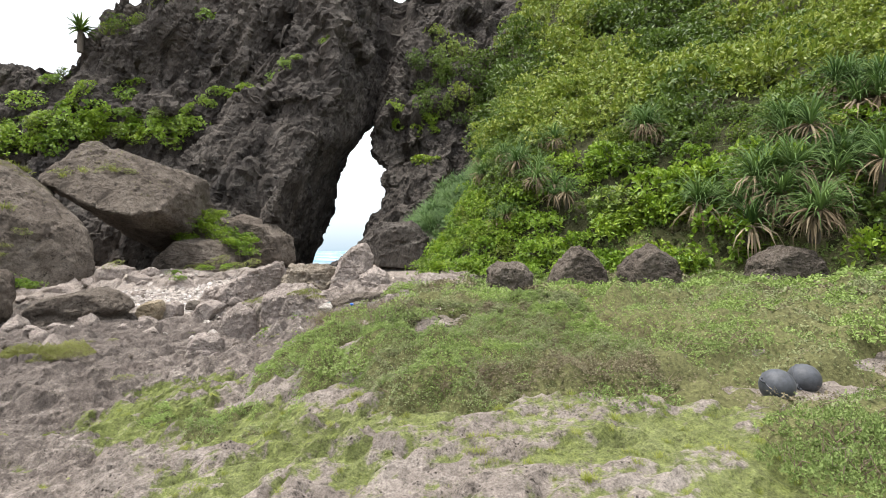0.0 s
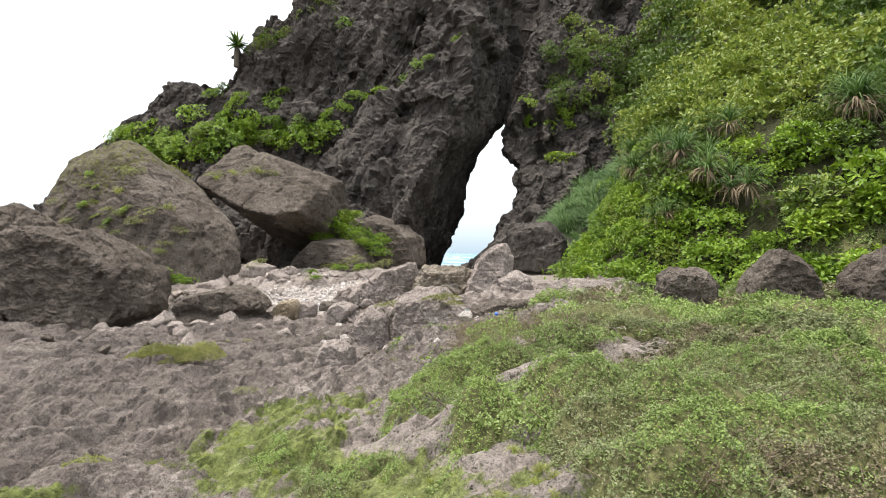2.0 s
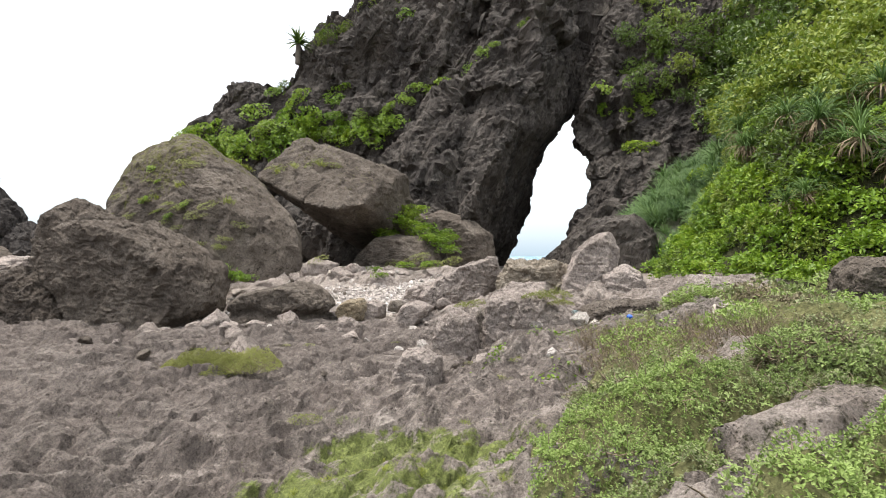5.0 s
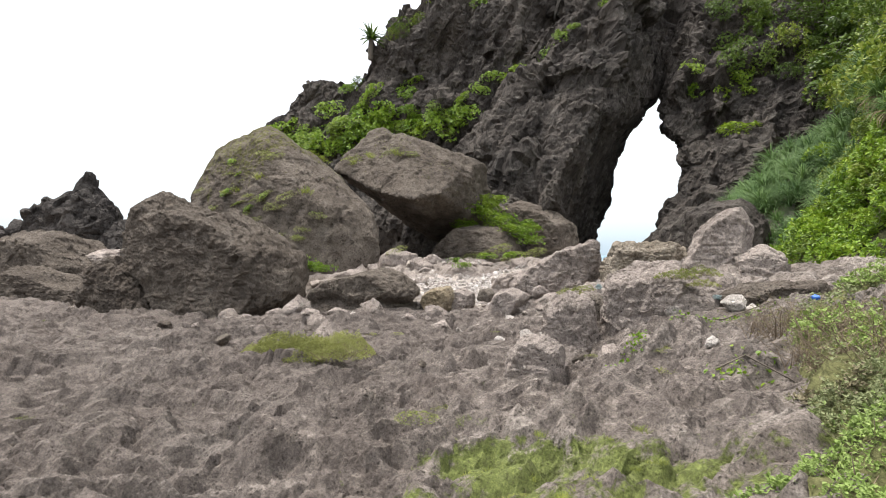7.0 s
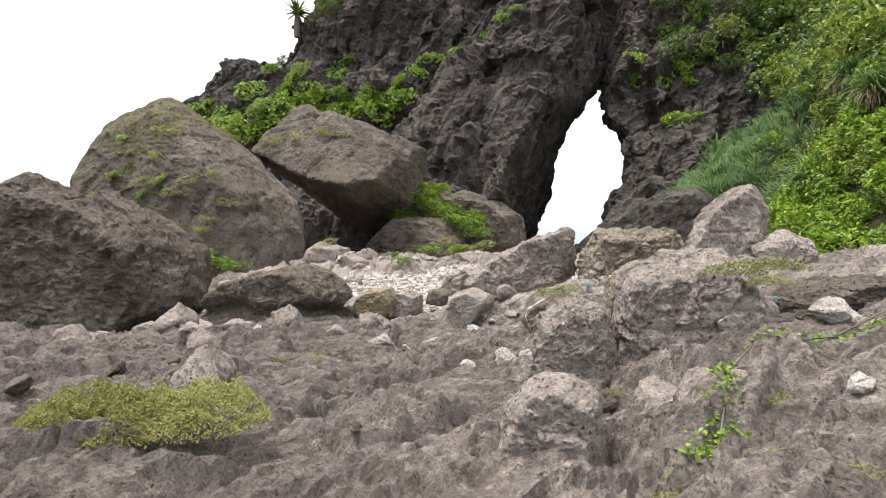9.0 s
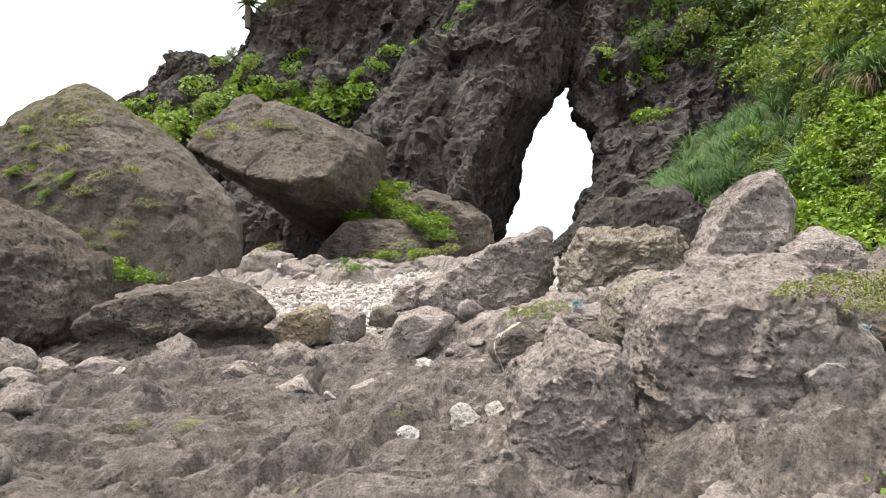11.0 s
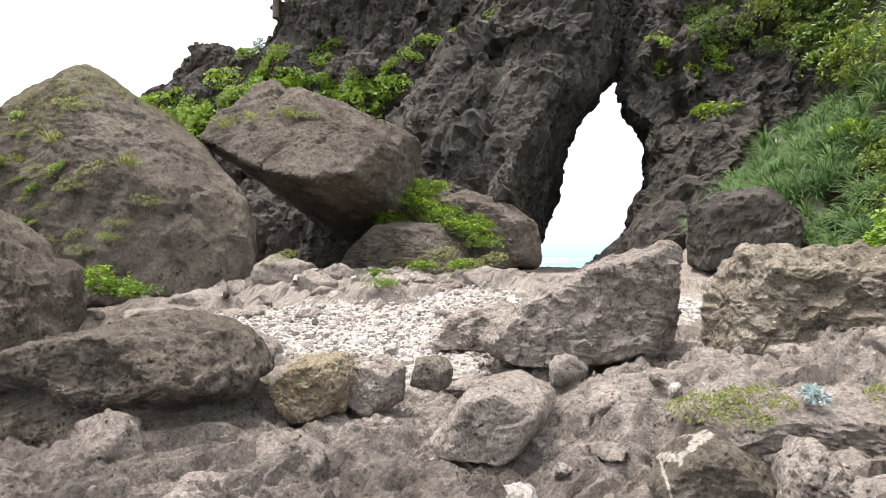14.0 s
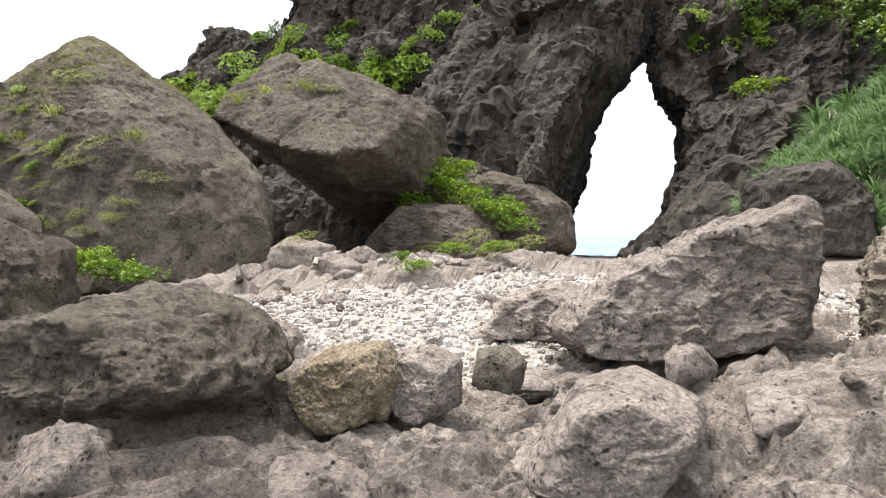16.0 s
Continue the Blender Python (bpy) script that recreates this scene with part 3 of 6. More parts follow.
front = cv[cf].mean(1)[:, 1] < 49
cn = normals_of(cv, cf)
calm = smooth(0.0, 2.2, arch_gap(cv[:, 0], cv[:, 1], cv[:, 2]))
cv = cv + cn * (crag(cv, 70) * (0.12 + 0.68 * calm))[:, None]
used = np.unique(cf[front])
back_part = cf[~front]
remap = np.full(len(cv), -1)
remap[used] = np.arange(len(used))
fv, ff = refined(cv[used], remap[cf[front]])
fn = normals_of(fv, ff)
fv = fv + fn * crag_fine(fv, 81)[:, None]
bu = np.unique(back_part)
remap = np.full(len(cv), -1)
remap[bu] = np.arange(len(bu))
av, af = joined([(fv, ff), (cv[bu], remap[back_part])])
cliff = tagged(new("cliff", mesh_of("cliff", av, af, ROCK_CLIFF, False)), "tall dark limestone cliff pierced by a narrow natural arch", "cliff", kind="structure")

from mathutils.bvhtree import BVHTree

CLIFF_TREE = BVHTree.FromPolygons([Vector(v) for v in fv.tolist()], ff.tolist())


def on_cliff(x, z):
    """The point of the cliff's front at x and height z, and its normal."""
    hit, nrm, _, _ = CLIFF_TREE.ray_cast(Vector((x, 20, z)), Vector((0, 1, 0)))
    return (hit, nrm) if hit else (None, None)


def on_ground(x, y):
    return float(ground_height(x, y)[0])


# ---- boulders ----
def hull_planes(points):
    bm = bmesh.new()
    for q in points:
        bm.verts.new(q)
    bmesh.ops.convex_hull(bm, input=bm.verts)
    bm.normal_update()
    planes = [(f.normal.copy(), f.calc_center_median()) for f in bm.faces]
    bm.free()
    return planes


def unit_rows(a):
    return a / np.linalg.norm(a, axis=1)[:, None]


def rock_mesh(name, corners, mat, seed, rough=0.10, level=5, sharp=48.0, groove=None, moss=0.0, chips=14, knob=0.75):
    """A weathered block: the hull of its corners, edges rounded, surface broken by noise. Local to its base point."""
    pts = np.array(corners, dtype=float)
    c = (pts.max(0) + pts.min(0)) / 2 * 0.5 + pts.mean(0) * 0.5
    ext = (pts.max(0) - pts.min(0)) / 2
    base = np.array([c[0], c[1], pts[:, 2].min()])
    sv, sf = sphere(level)
    d = unit_rows(sv + np.array([0.0, -0.5, 0.1])) * ext
    d = d / np.linalg.norm(d, axis=1)[:, None]
    acc = np.zeros(len(d))
    planes = [(np.array(nrm[:]), max(nrm.dot(at), 0.02)) for nrm, at in hull_planes([Vector(q - c) for q in pts])]
    rng = np.random.default_rng(seed)
    for chip in unit_rows(rng.normal(size=(chips, 3))):
        planes.append((chip, float(((pts - c) @ chip).max()) * rng.uniform(0.84, 0.98)))
    for nrm, off in planes:
        acc += (np.maximum(d @ nrm, 0) / off) ** sharp
    v = d * (1.01 * acc ** (-1 / sharp))[:, None]
    size = float(ext.mean())
    q = v / size + seed * 7.3
    w = q + 0.09 * np.stack([fbm(q * 1.6, 3, seed + k) for k in range(3)], 1)
    bump = np.zeros(len(v))
    # broken faces, from a third of the boulder down to hand size
    for cells, amp in ((1.5, 0.30), (3.6, 0.17)):
        high, rim, cid = facets(w * cells, seed + int(cells * 10))
        bump = bump + amp * (high + 0.15) * (0.35 + 0.65 * smooth(0.0, 0.12, rim))
    bump = bump * rough * size * 2.6
    m = v + seed * 3.1
    m = m + 0.05 * np.stack([fbm(m * 3.0, 2, seed + 30 + k) for k in range(3)], 1)
    k0 = min(size, 1.0)
    for cells, amp in ((2.6 / k0, 0.048), (6.5 / k0, 0.034)):
        high, rim, cid = facets((m @ TURN_M.T) * cells, seed + int(cells * 10))
        bump = bump + k0 * amp * knob * ((high + 0.3) * smooth(0.0, 0.22, rim) - 0.8 * (cid > 0.72) * smooth(0.10, 0.5, rim))
    bump = bump + k0 * knob * (0.020 * fbm(m * 4.0 / k0, 4, seed + 6, 0.65, True))
    f1, f2, cid = worley(m * 9.0 / k0, seed + 44)
    bump = bump - 0.035 * k0 * knob * (1 - smooth(0.12, 0.40, f1)) * (cid > 0.5)
    bump = bump - bump.mean()
    fa, fb, fc = v[sf[:, 0]], v[sf[:, 1]], v[sf[:, 2]]
    fnrm, vn = np.cross(fb - fa, fc - fa), np.zeros_like(v)
    for k in range(3):
        np.add.at(vn, sf[:, k], fnrm)
    v = v + unit_rows(vn) * bump[:, None]
    if groove:
        gz0, gw, gd = groove
        v[:, :2] *= (1 - gd * np.exp(-(((v[:, 2] + c[2] + 0.05 * np.sin(5 * v[:, 0])) - gz0) / gw) ** 2))[:, None]
    me = mesh_of(name, v + (c - base), sf, mat, level < 5)
    if moss:
        nz = v[:, 2] / np.maximum(ext[2], 0.01)
        paint(me, "moss", np.clip(moss * smooth(-0.3, 0.9, nz + 0.5 * fbm(q * 1.7, 3, seed + 9)), 0, 1))
    return me, Vector(base)


def block(name, label, profile, y, front, back, mat, seed, inset=0.72, category="boulder", lean=0.0, group="", **more):
    """A boulder from its upright profile (x, z) at depth y, narrowing to front and back."""
    pr = np.array(profile, dtype=float)
    mid = (pr.max(0) + pr.min(0)) / 2
    corners = [(x, y, z) for x, z in pr]
    for depth, k in ((-front, inset), (back, inset)):
        corners += [(mid[0] + (x - mid[0]) * k, y + depth + lean * (z - mid[1]), mid[1] + (z - mid[1]) * (k if z > mid[1] else 1.0)) for x, z in pr]
    me, base = rock_mesh(name, corners, mat, seed, **more)
    ob = new(name, me)
    ob.matrix_basis = Matrix.Translation(base)
    return tagged(ob, label, category, group)


big_one = block("boulder", "huge grey-brown boulder with grass tufts on its face", [(-22.6, -0.3), (-22.4, 3.3), (-21.5, 5.2), (-20.8, 5.45), (-18.6, 5.95), (-18.1, 5.7), (-17.4, 4.85), (-15.2, 3.6), (-13.7, 2.5), (-13.1, 1.2), (-13.2, 0.1), (-18, -0.5)],
      20.0, 1.6, 2.0, ROCK_BROWN, 3, level=6, rough=0.065, moss=0.5, lean=0.25, sharp=90.0, chips=3)
# the overhanging boulder: a wide top, a lip, and a foot set far back
lip = [(-17.0, 22.5, 5.1), (-17.7, 22.5, 4.7), (-15.7, 23.5, 6.3), (-14.4, 23.5, 6.0), (-13.0, 23.5, 5.4), (-11.5, 23.5, 4.2), (-11.5, 24.0, 3.5), (-15.3, 21.6, 3.7), (-14.1, 21.2, 3.2), (-12.6, 21.2, 2.85), (-11.7, 22.0, 3.1),
       (-12.2, 25.4, 2.5), (-13.3, 27.0, 2.0), (-14.3, 27.8, 1.6), (-16.6, 26.4, 2.8), (-15.0, 29.0, 0.9), (-17.2, 28.0, 5.2), (-11.8, 27.0, 5.0), (-11.8, 28.0, 1.5)]
me, low = rock_mesh("boulder", lip, ROCK_BROWN, 5, level=6, rough=0.07, moss=0.3, sharp=40.0, chips=3)
ob = lipped = tagged(new("boulder", me), "big overhanging boulder leaning on its neighbour, grass on top", "boulder")
ob.matrix_basis = Matrix.Translation(low)
# Rock added to close the hollow; its dark colour stands in for deep shade.
block("boulder", "added dark rock deepening the shade at the back of the hollow", [(-17.0, 0.0), (-16.8, 2.4), (-13.5, 2.6), (-12.2, 2.4), (-12.0, 0.0)], 27.6, 0.7, 1.2, ROCK_CLIFF, 6, rough=0.10)
block("boulder", "rough pitted grey-brown boulder on the rock shelf", [(-17.9, 0.8), (-17.3, 1.95), (-16.1, 2.15), (-14.9, 2.0), (-13.5, 1.6), (-12.3, 0.8), (-12.0, -0.2), (-12.8, -0.85), (-14.7, -1.15), (-16.6, -1.15), (-17.3, -0.1)],
      14.2, 0.7, 1.5, ROCK_BROWN, 8, level=6, rough=0.085, sharp=90.0, chips=5, inset=0.84, knob=1.1)
block("boulder", "tall brown rock stack beside the pitted boulder", [(-22.2, -1.2), (-21.8, 0.4), (-21.2, 1.7), (-20.9, 2.8), (-20.0, 3.1), (-18.9, 2.4), (-18.5, 0.7), (-18.8, -1.2)],
      16.6, 0.8, 1.6, ROCK_BROWN, 12, rough=0.12, level=6)
block("boulder", "flat-topped grey block on the far shelf", [(-27.0, -0.5), (-26.9, 0.5), (-25.7, 0.95), (-23.1, 0.9), (-22.6, -0.5)], 17.2, 1.0, 1.6, ROCK_GREY, 14, rough=0.12)
block("boulder", "brown rock mass rising at the edge of the shelf", [(-29.0, -1.4), (-29.0, 1.6), (-26.6, 1.75), (-24.6, 1.5), (-24.0, 0.9), (-23.4, 0.2), (-23.4, -1.4)], 16.0, 1.0, 1.6, ROCK_BROWN, 15, rough=0.09, level=6, chips=6)
block("boulder", "low pitted brown rock before the dark hollow", [(-25.0, -1.3), (-25.0, 0.35), (-23.2, 0.2), (-21.6, -0.15), (-19.9, -0.35), (-19.4, -1.3)], 14.4, 0.9, 0.8, ROCK_BROWN, 16, rough=0.08, level=6, chips=5, knob=1.1)
block("boulder", "tan knobbly rock leaning on the pitted boulder", [(-19.7, -1.1), (-19.2, -0.2), (-19.0, 0.5), (-18.0, 0.75), (-17.2, 0.0), (-16.5, -1.1)], 13.8, 0.6, 0.7, ROCK_BROWN, 17, rough=0.08, level=6, chips=5, knob=1.1)
for k, (x, top, wide) in enumerate(((-50.2, 2.9, 1.5), (-47.6, 3.4, 1.4), (-45.6, 4.2, 1.4), (-43.6, 4.8, 1.3), (-42.0, 5.4, 1.3), (-40.6, 6.5, 1.1), (-39.4, 5.5, 1.1), (-38.2, 4.9, 1.2), (-36.8, 3.2, 1.4))):
    block("pinnacle", "jagged black limestone pinnacle", [(x - wide * 1.5, -1.2), (x - wide, top * 0.55), (x - wide * 0.3, top * 0.93), (x + 0.05, top), (x + wide * 0.5, top * 0.75), (x + wide, top * 0.45), (x + wide * 1.5, -1.2)],
          24.6 + 0.5 * (k % 3), 1.1, 1.4, ROCK_BLACK, 18 + 70 * k, rough=0.24, inset=0.6, category="rock", group="black pinnacles", chips=20)
block("boulder", "long low rock with an undercut lip", [(-10.9, -0.75), (-10.7, -0.2), (-10.1, 0.22), (-9.3, 0.42), (-8.7, 0.5), (-8.3, 0.4), (-7.95, 0.05), (-8.0, -0.45), (-9.4, -0.8)],
      13.6, 0.65, 0.9, ROCK_BROWN, 23, level=6, rough=0.07, groove=(-0.22, 0.10, 0.16), inset=0.8, sharp=60.0, chips=6)
block("boulder", "long slanting grey boulder with a split underside", [(-6.75, 0.1), (-6.5, -0.1), (-5.7, -0.1), (-4.75, 0.1), (-4.6, 0.7), (-4.7, 1.17), (-5.4, 0.95), (-6.15, 0.58)],
      15.6, 0.40, 1.0, ROCK_GREY, 25, level=6, rough=0.085, chips=6, sharp=60.0)
block("boulder", "brown honeycombed boulder behind the rubble", [(-4.63, 0.0), (-4.6, 0.69), (-4.33, 1.02), (-3.9, 1.0), (-3.3, 1.06), (-3.0, 0.95), (-2.95, 0.0)], 15.1, 0.5, 0.8, ROCK_TAN, 27, rough=0.10, level=6, sharp=70.0, knob=1.3)
block("boulder", "upright grey standing boulder", [(-3.3, 0.0), (-3.2, 0.5), (-2.8, 1.3), (-2.4, 1.72), (-2.15, 1.74), (-1.95, 1.35), (-2.0, 0.0)], 14.9, 0.45, 0.6, ROCK_GREY, 29, rough=0.09)
block("boulder", "squat grey rock beside the standing boulder", [(-2.4, 0.0), (-2.3, 0.8), (-1.9, 1.02), (-1.5, 0.9), (-1.4, 0.1)], 14.6, 0.4, 0.5, ROCK_GREY, 30, rough=0.10)
block("boulder", "knobbly grey boulder beside the path", [(-4.66, -0.65), (-4.62, 0.14), (-4.3, 0.34), (-3.95, 0.24), (-3.85, -0.65)], 11.1, 0.28, 0.4, ROCK_GREY, 32, level=6, rough=0.09, sharp=60.0)
block("boulder", "large knobbly grey boulder with scrub on its flank", [(-4.0, -0.65), (-3.98, 0.5), (-3.5, 0.74), (-3.0, 0.72), (-2.6, 0.25), (-2.55, -0.65)], 11.6, 0.5, 0.9, ROCK_GREY, 34, level=6, rough=0.08, sharp=60.0)
block("boulder", "brown slab resting on rubble", [(-2.65, 0.1), (-2.5, 0.34), (-2.2, 0.44), (-1.4, 0.5), (-1.2, 0.2), (-2.0, 0.05)], 12.0, 0.4, 0.5, ROCK_BROWN, 36, rough=0.10)
block("boulder", "rounded grey-brown rock on the shelf", [(-4.55, -0.55), (-4.48, -0.18), (-4.3, 0.0), (-4.1, 0.03), (-3.92, -0.08), (-3.9, -0.6)], 9.35, 0.2, 0.45, ROCK_GREY, 38, rough=0.07)
block("boulder", "dark stone veined with pale calcite", [(-5.13, -0.15), (-4.98, 0.06), (-4.78, 0.13), (-4.5, -0.07), (-4.54, -0.33), (-4.98, -0.38)], 13.0, 0.2, 0.3, ROCK_DARK, 40, rough=0.06)
block("boulder", "dark olive wedge of stone beside the veined one", [(-4.48, -0.35), (-4.42, -0.05), (-4.22, 0.24), (-4.06, 0.2), (-3.92, 0.06), (-4.0, -0.35)], 12.35, 0.14, 0.3, ROCK_DARK, 140, rough=0.06, knob=0.5)
block("boulder", "pale grey split slab between dark stones", [(-4.62, -0.3), (-4.56, 0.06), (-4.46, 0.22), (-4.34, 0.1), (-4.24, -0.02), (-4.3, -0.35)], 12.75, 0.10, 0.35, ROCK_GREY, 141, rough=0.08)
block("boulder", "tilted brown slab over the dark stones", [(-4.16, 0.0), (-4.04, 0.46), (-3.78, 0.62), (-3.3, 0.58), (-3.1, 0.3), (-3.2, -0.1)], 12.75, 0.3, 0.5, ROCK_TAN, 142, rough=0.08)
block("boulder", "ochre honeycombed rock on the shelf", [(-8.18, -0.2), (-8.06, 0.0), (-7.8, 0.12), (-7.47, 0.14), (-7.36, -0.08), (-7.5, -0.36), (-7.9, -0.46)], 14.15, 0.25, 0.3, ROCK_YELLOW, 42, rough=0.09)
block("boulder", "smooth grey-brown rock with one round hole", [(-7.6, -0.3), (-7.55, 0.05), (-7.3, 0.1), (-7.05, 0.0), (-7.05, -0.3), (-7.3, -0.42)], 14.4, 0.22, 0.3, ROCK_GREY, 43, rough=0.06)
block("boulder", "dark grey cobble beside the ochre rock", [(-7.0, -0.15), (-6.95, 0.08), (-6.75, 0.11), (-6.62, 0.0), (-6.66, -0.18)], 14.5, 0.18, 0.2, ROCK_DARK, 44, rough=0.08, level=4)
block("boulder", "smooth grey slab set in the shelf", [(-6.5, -0.35), (-6.2, 0.12), (-5.9, 0.2), (-5.6, 0.06), (-5.8, -0.3)], 13.6, 0.3, 0.5, ROCK_GREY, 45, level=6, rough=0.04, knob=0.4)
block("boulder", "low knobbly grey rock carrying small plants", [(-5.0, -0.3), (-4.85, 0.12), (-4.5, 0.22), (-4.0, 0.26), (-3.5, 0.2), (-3.4, -0.3)], 13.45, 0.25, 0.6, ROCK_GREY, 47, rough=0.09)
block("boulder", "low rock by the coral rubble", [(-7.6, -0.15), (-7.2, 0.3), (-6.7, 0.42), (-6.3, 0.3), (-6.2, -0.1)], 16.4, 0.4, 0.7, ROCK_GREY, 46, rough=0.11)
for label, prof, yy, sd in (
        ("flat mossy rock before the hollow", [(-13.1, 0.1), (-12.9, 0.75), (-12.4, 0.98), (-11.5, 0.85), (-11.4, 0.1)], 19.8, 51),
        ("round pitted rock on the rubble", [(-14.0, -0.3), (-13.8, 0.15), (-13.3, 0.32), (-12.75, 0.1), (-12.7, -0.3)], 18.6, 52),
        ("grey rock on the rubble", [(-11.8, -0.1), (-11.6, 0.5), (-11.2, 0.74), (-10.7, 0.45), (-10.7, -0.1)], 19.4, 53),
        ("small rock on the rubble", [(-10.7, 0.0), (-10.5, 0.4), (-10.1, 0.45), (-9.8, 0.0)], 19.6, 54),
        ("low rock under the green scrub", [(-9.9, -0.1), (-9.6, 0.45), (-9.0, 0.5), (-8.6, 0.0)], 18.8, 55)):
    block("boulder", label, prof, yy, 0.4, 0.5, ROCK_GREY, sd, rough=0.13, level=4, moss=0.0)
block("boulder", "broad brown rock at the foot of the cliff", [(-13.8, 0.3), (-13.2, 1.3), (-12.0, 2.05), (-10.4, 1.95), (-9.3, 1.0), (-9.2, 0.2)], 25.0, 1.5, 1.6, ROCK_BROWN, 57, rough=0.10)
block("boulder", "slanting brown rock against the cliff foot", [(-12.4, 0.5), (-12.2, 3.2), (-11.0, 3.5), (-9.3, 2.95), (-8.3, 2.3), (-7.9, 0.5)], 29.0, 1.2, 1.4, ROCK_BROWN, 58, rough=0.08)
block("boulder", "grey stump-like rock laced with dry roots", [(-3.6, 0.5), (-3.5, 2.4), (-2.9, 2.85), (-1.3, 3.0), (-0.8, 2.2), (-0.4, 0.6)], 27.0, 1.0, 1.6, ROCK_CLIFF, 60, rough=0.12)
for label, prof, yy, sd in (
        ("brown rock at the foot of the scrub slope", [(0.95, 0.3), (1.05, 1.0), (1.3, 1.2), (1.9, 1.15), (2.1, 0.9), (2.1, 0.3)], 12.9, 62),
        ("pale brown angular rock at the slope foot", [(2.45, 0.4), (2.6, 1.0), (3.15, 1.6), (3.6, 1.4), (3.95, 0.9), (3.9, 0.4)], 13.2, 63),
        ("grey-brown rock tangled with dry stems", [(4.0, 0.4), (4.2, 1.1), (4.85, 1.65), (5.4, 1.3), (5.7, 0.5)], 13.0, 64),
        ("wide brown rock under strap-leaved plants", [(7.0, 0.5), (7.2, 1.3), (7.9, 1.6), (8.6, 1.4), (9.0, 0.6)], 12.8, 65)):
    block("boulder", label, prof, yy - 0.4, 0.6, 0.6, ROCK_BROWN, sd, rough=0.12, chips=8)

# angular blocks broken from the shelf, half sunk in it
OUTCROP = []
for k in range(6):
    rr = np.random.default_rng(400 + k)
    pts = unit_rows(rr.normal(size=(13, 3))) * rr.uniform(0.8, 1.1, (13, 1)) * np.array([1.0, rr.uniform(0.6, 0.9), rr.uniform(0.5, 0.75)])
    me, low = rock_mesh("boulder", pts, ROCK_GREY, 410 + k, level=4, rough=0.12, sharp=60.0)
    OUTCROP.append(me)
spots = np.random.default_rng(31)
for k in range(116):
    x, y = spots.uniform(-10.5, -2.6), spots.uniform(9.6, 16.2)
    if 44 <= k < 64:
        x, y = spots.uniform(-15, -7), spots.uniform(17.4, 21.0)
    if k >= 92:
        x, y = spots.uniform(-14.5, -6.0), spots.uniform(16.8, 23.0)
    elif k >= 64:
        x, y = spots.uniform(-6.5, -2.4), spots.uniform(11.4, 15.0)
    clear = min(math.hypot(x - px, y - py) for px, py in ((-4.1, 7.7), (-4.6, 9.3), (-4.9, 9.9), (-5.3, 10.2), (-5.6, 10.7), (-5.9, 11.05)))
    size = spots.uniform(0.14, 0.42) if k < 44 or k >= 64 else spots.uniform(0.2, 0.5)
    if clear < 0.9 + size:
        continue
    ob = tagged(new("boulder", OUTCROP[k % 6]), "angular grey block half sunk in the rock shelf", "boulder", "shelf blocks")
    ob.matrix_basis = Matrix.Translation((x, y, on_ground(x, y) - size * 0.42)) @ Matrix.Rotation(spots.uniform(0, 6.28), 4, "Z") @ Matrix.Rotation(spots.uniform(-0.3, 0.3), 4, "X") @ Matrix.Diagonal((size, size, size * spots.uniform(0.6, 1.1), 1))


def tree_of(ob):
    me, off = ob.data, ob.matrix_basis.translation
    return BVHTree.FromPolygons([v.co + off for v in me.vertices], [tuple(q.vertices) for q in me.polygons])


ROCK_TREES = [tree_of(big_one), tree_of(lipped)]


def on_rock(x, y, z):
    """The nearest point of the two great boulders, and its normal."""
    best = None
    for tree in ROCK_TREES:
        hit, nrm, _, dist = tree.find_nearest(Vector((x, y, z)))
        if hit and (best is None or dist < best[2]):
            best = (hit, nrm, dist)
    return best[0], best[1]


# ---- plants ----
def unit(a):
    return a / np.maximum(np.linalg.norm(a, axis=1), 1e-9)[:, None]


def leaf_blades(base, along, length, width, rng, fold=0.25, wide_at=0.6):
    """Pointed leaves with a crease: four corners and two faces each."""
    k = len(base)
    along = unit(along)
    side = unit(np.cross(along, unit(rng.normal(size=(k, 3)) * 0.35 + np.array([0, 0, 1.0]))))
    up = np.cross(side, along)
    ln = (length * rng.uniform(0.7, 1.25, k))[:, None]
    wd = (width * rng.uniform(0.75, 1.2, k))[:, None] / 2
    mid = base + along * ln * wide_at
    v = np.stack([base, mid + side * wd + up * wd * fold, base + along * ln - up * ln * 0.08, mid - side * wd + up * wd * fold], 1).reshape(-1, 3)
    i = np.arange(k)[:, None] * 4
    return v, np.concatenate([i + np.array([[0, 1, 2]]), i + np.array([[0, 2, 3]])])


def round_leaves(base, along, length, rng):
    """Broad rounded leaves: six corners and four faces each."""
    k = len(base)
    along = unit(along)
    side = unit(np.cross(along, unit(rng.normal(size=(k, 3)) * 0.4 + np.array([0, 0, 1.0]))))
    up = np.cross(side, along)
    ln = (length * rng.uniform(0.6, 1.2, k))[:, None]
    ring = [base]
    for f, w in ((0.3, 0.42), (0.75, 0.36), (1.0, 0.0), (0.75, -0.36), (0.3, -0.42)):
        ring.append(base + along * ln * f + side * ln * w + up * ln * (0.35 * abs(w) - 0.1 * f * f))
    v = np.stack(ring, 1).reshape(-1, 3)
    i = np.arange(k)[:, None] * 6
    return v, np.concatenate([i + np.array([[0, a, a + 1]]) for a in (1, 2, 3, 4)])


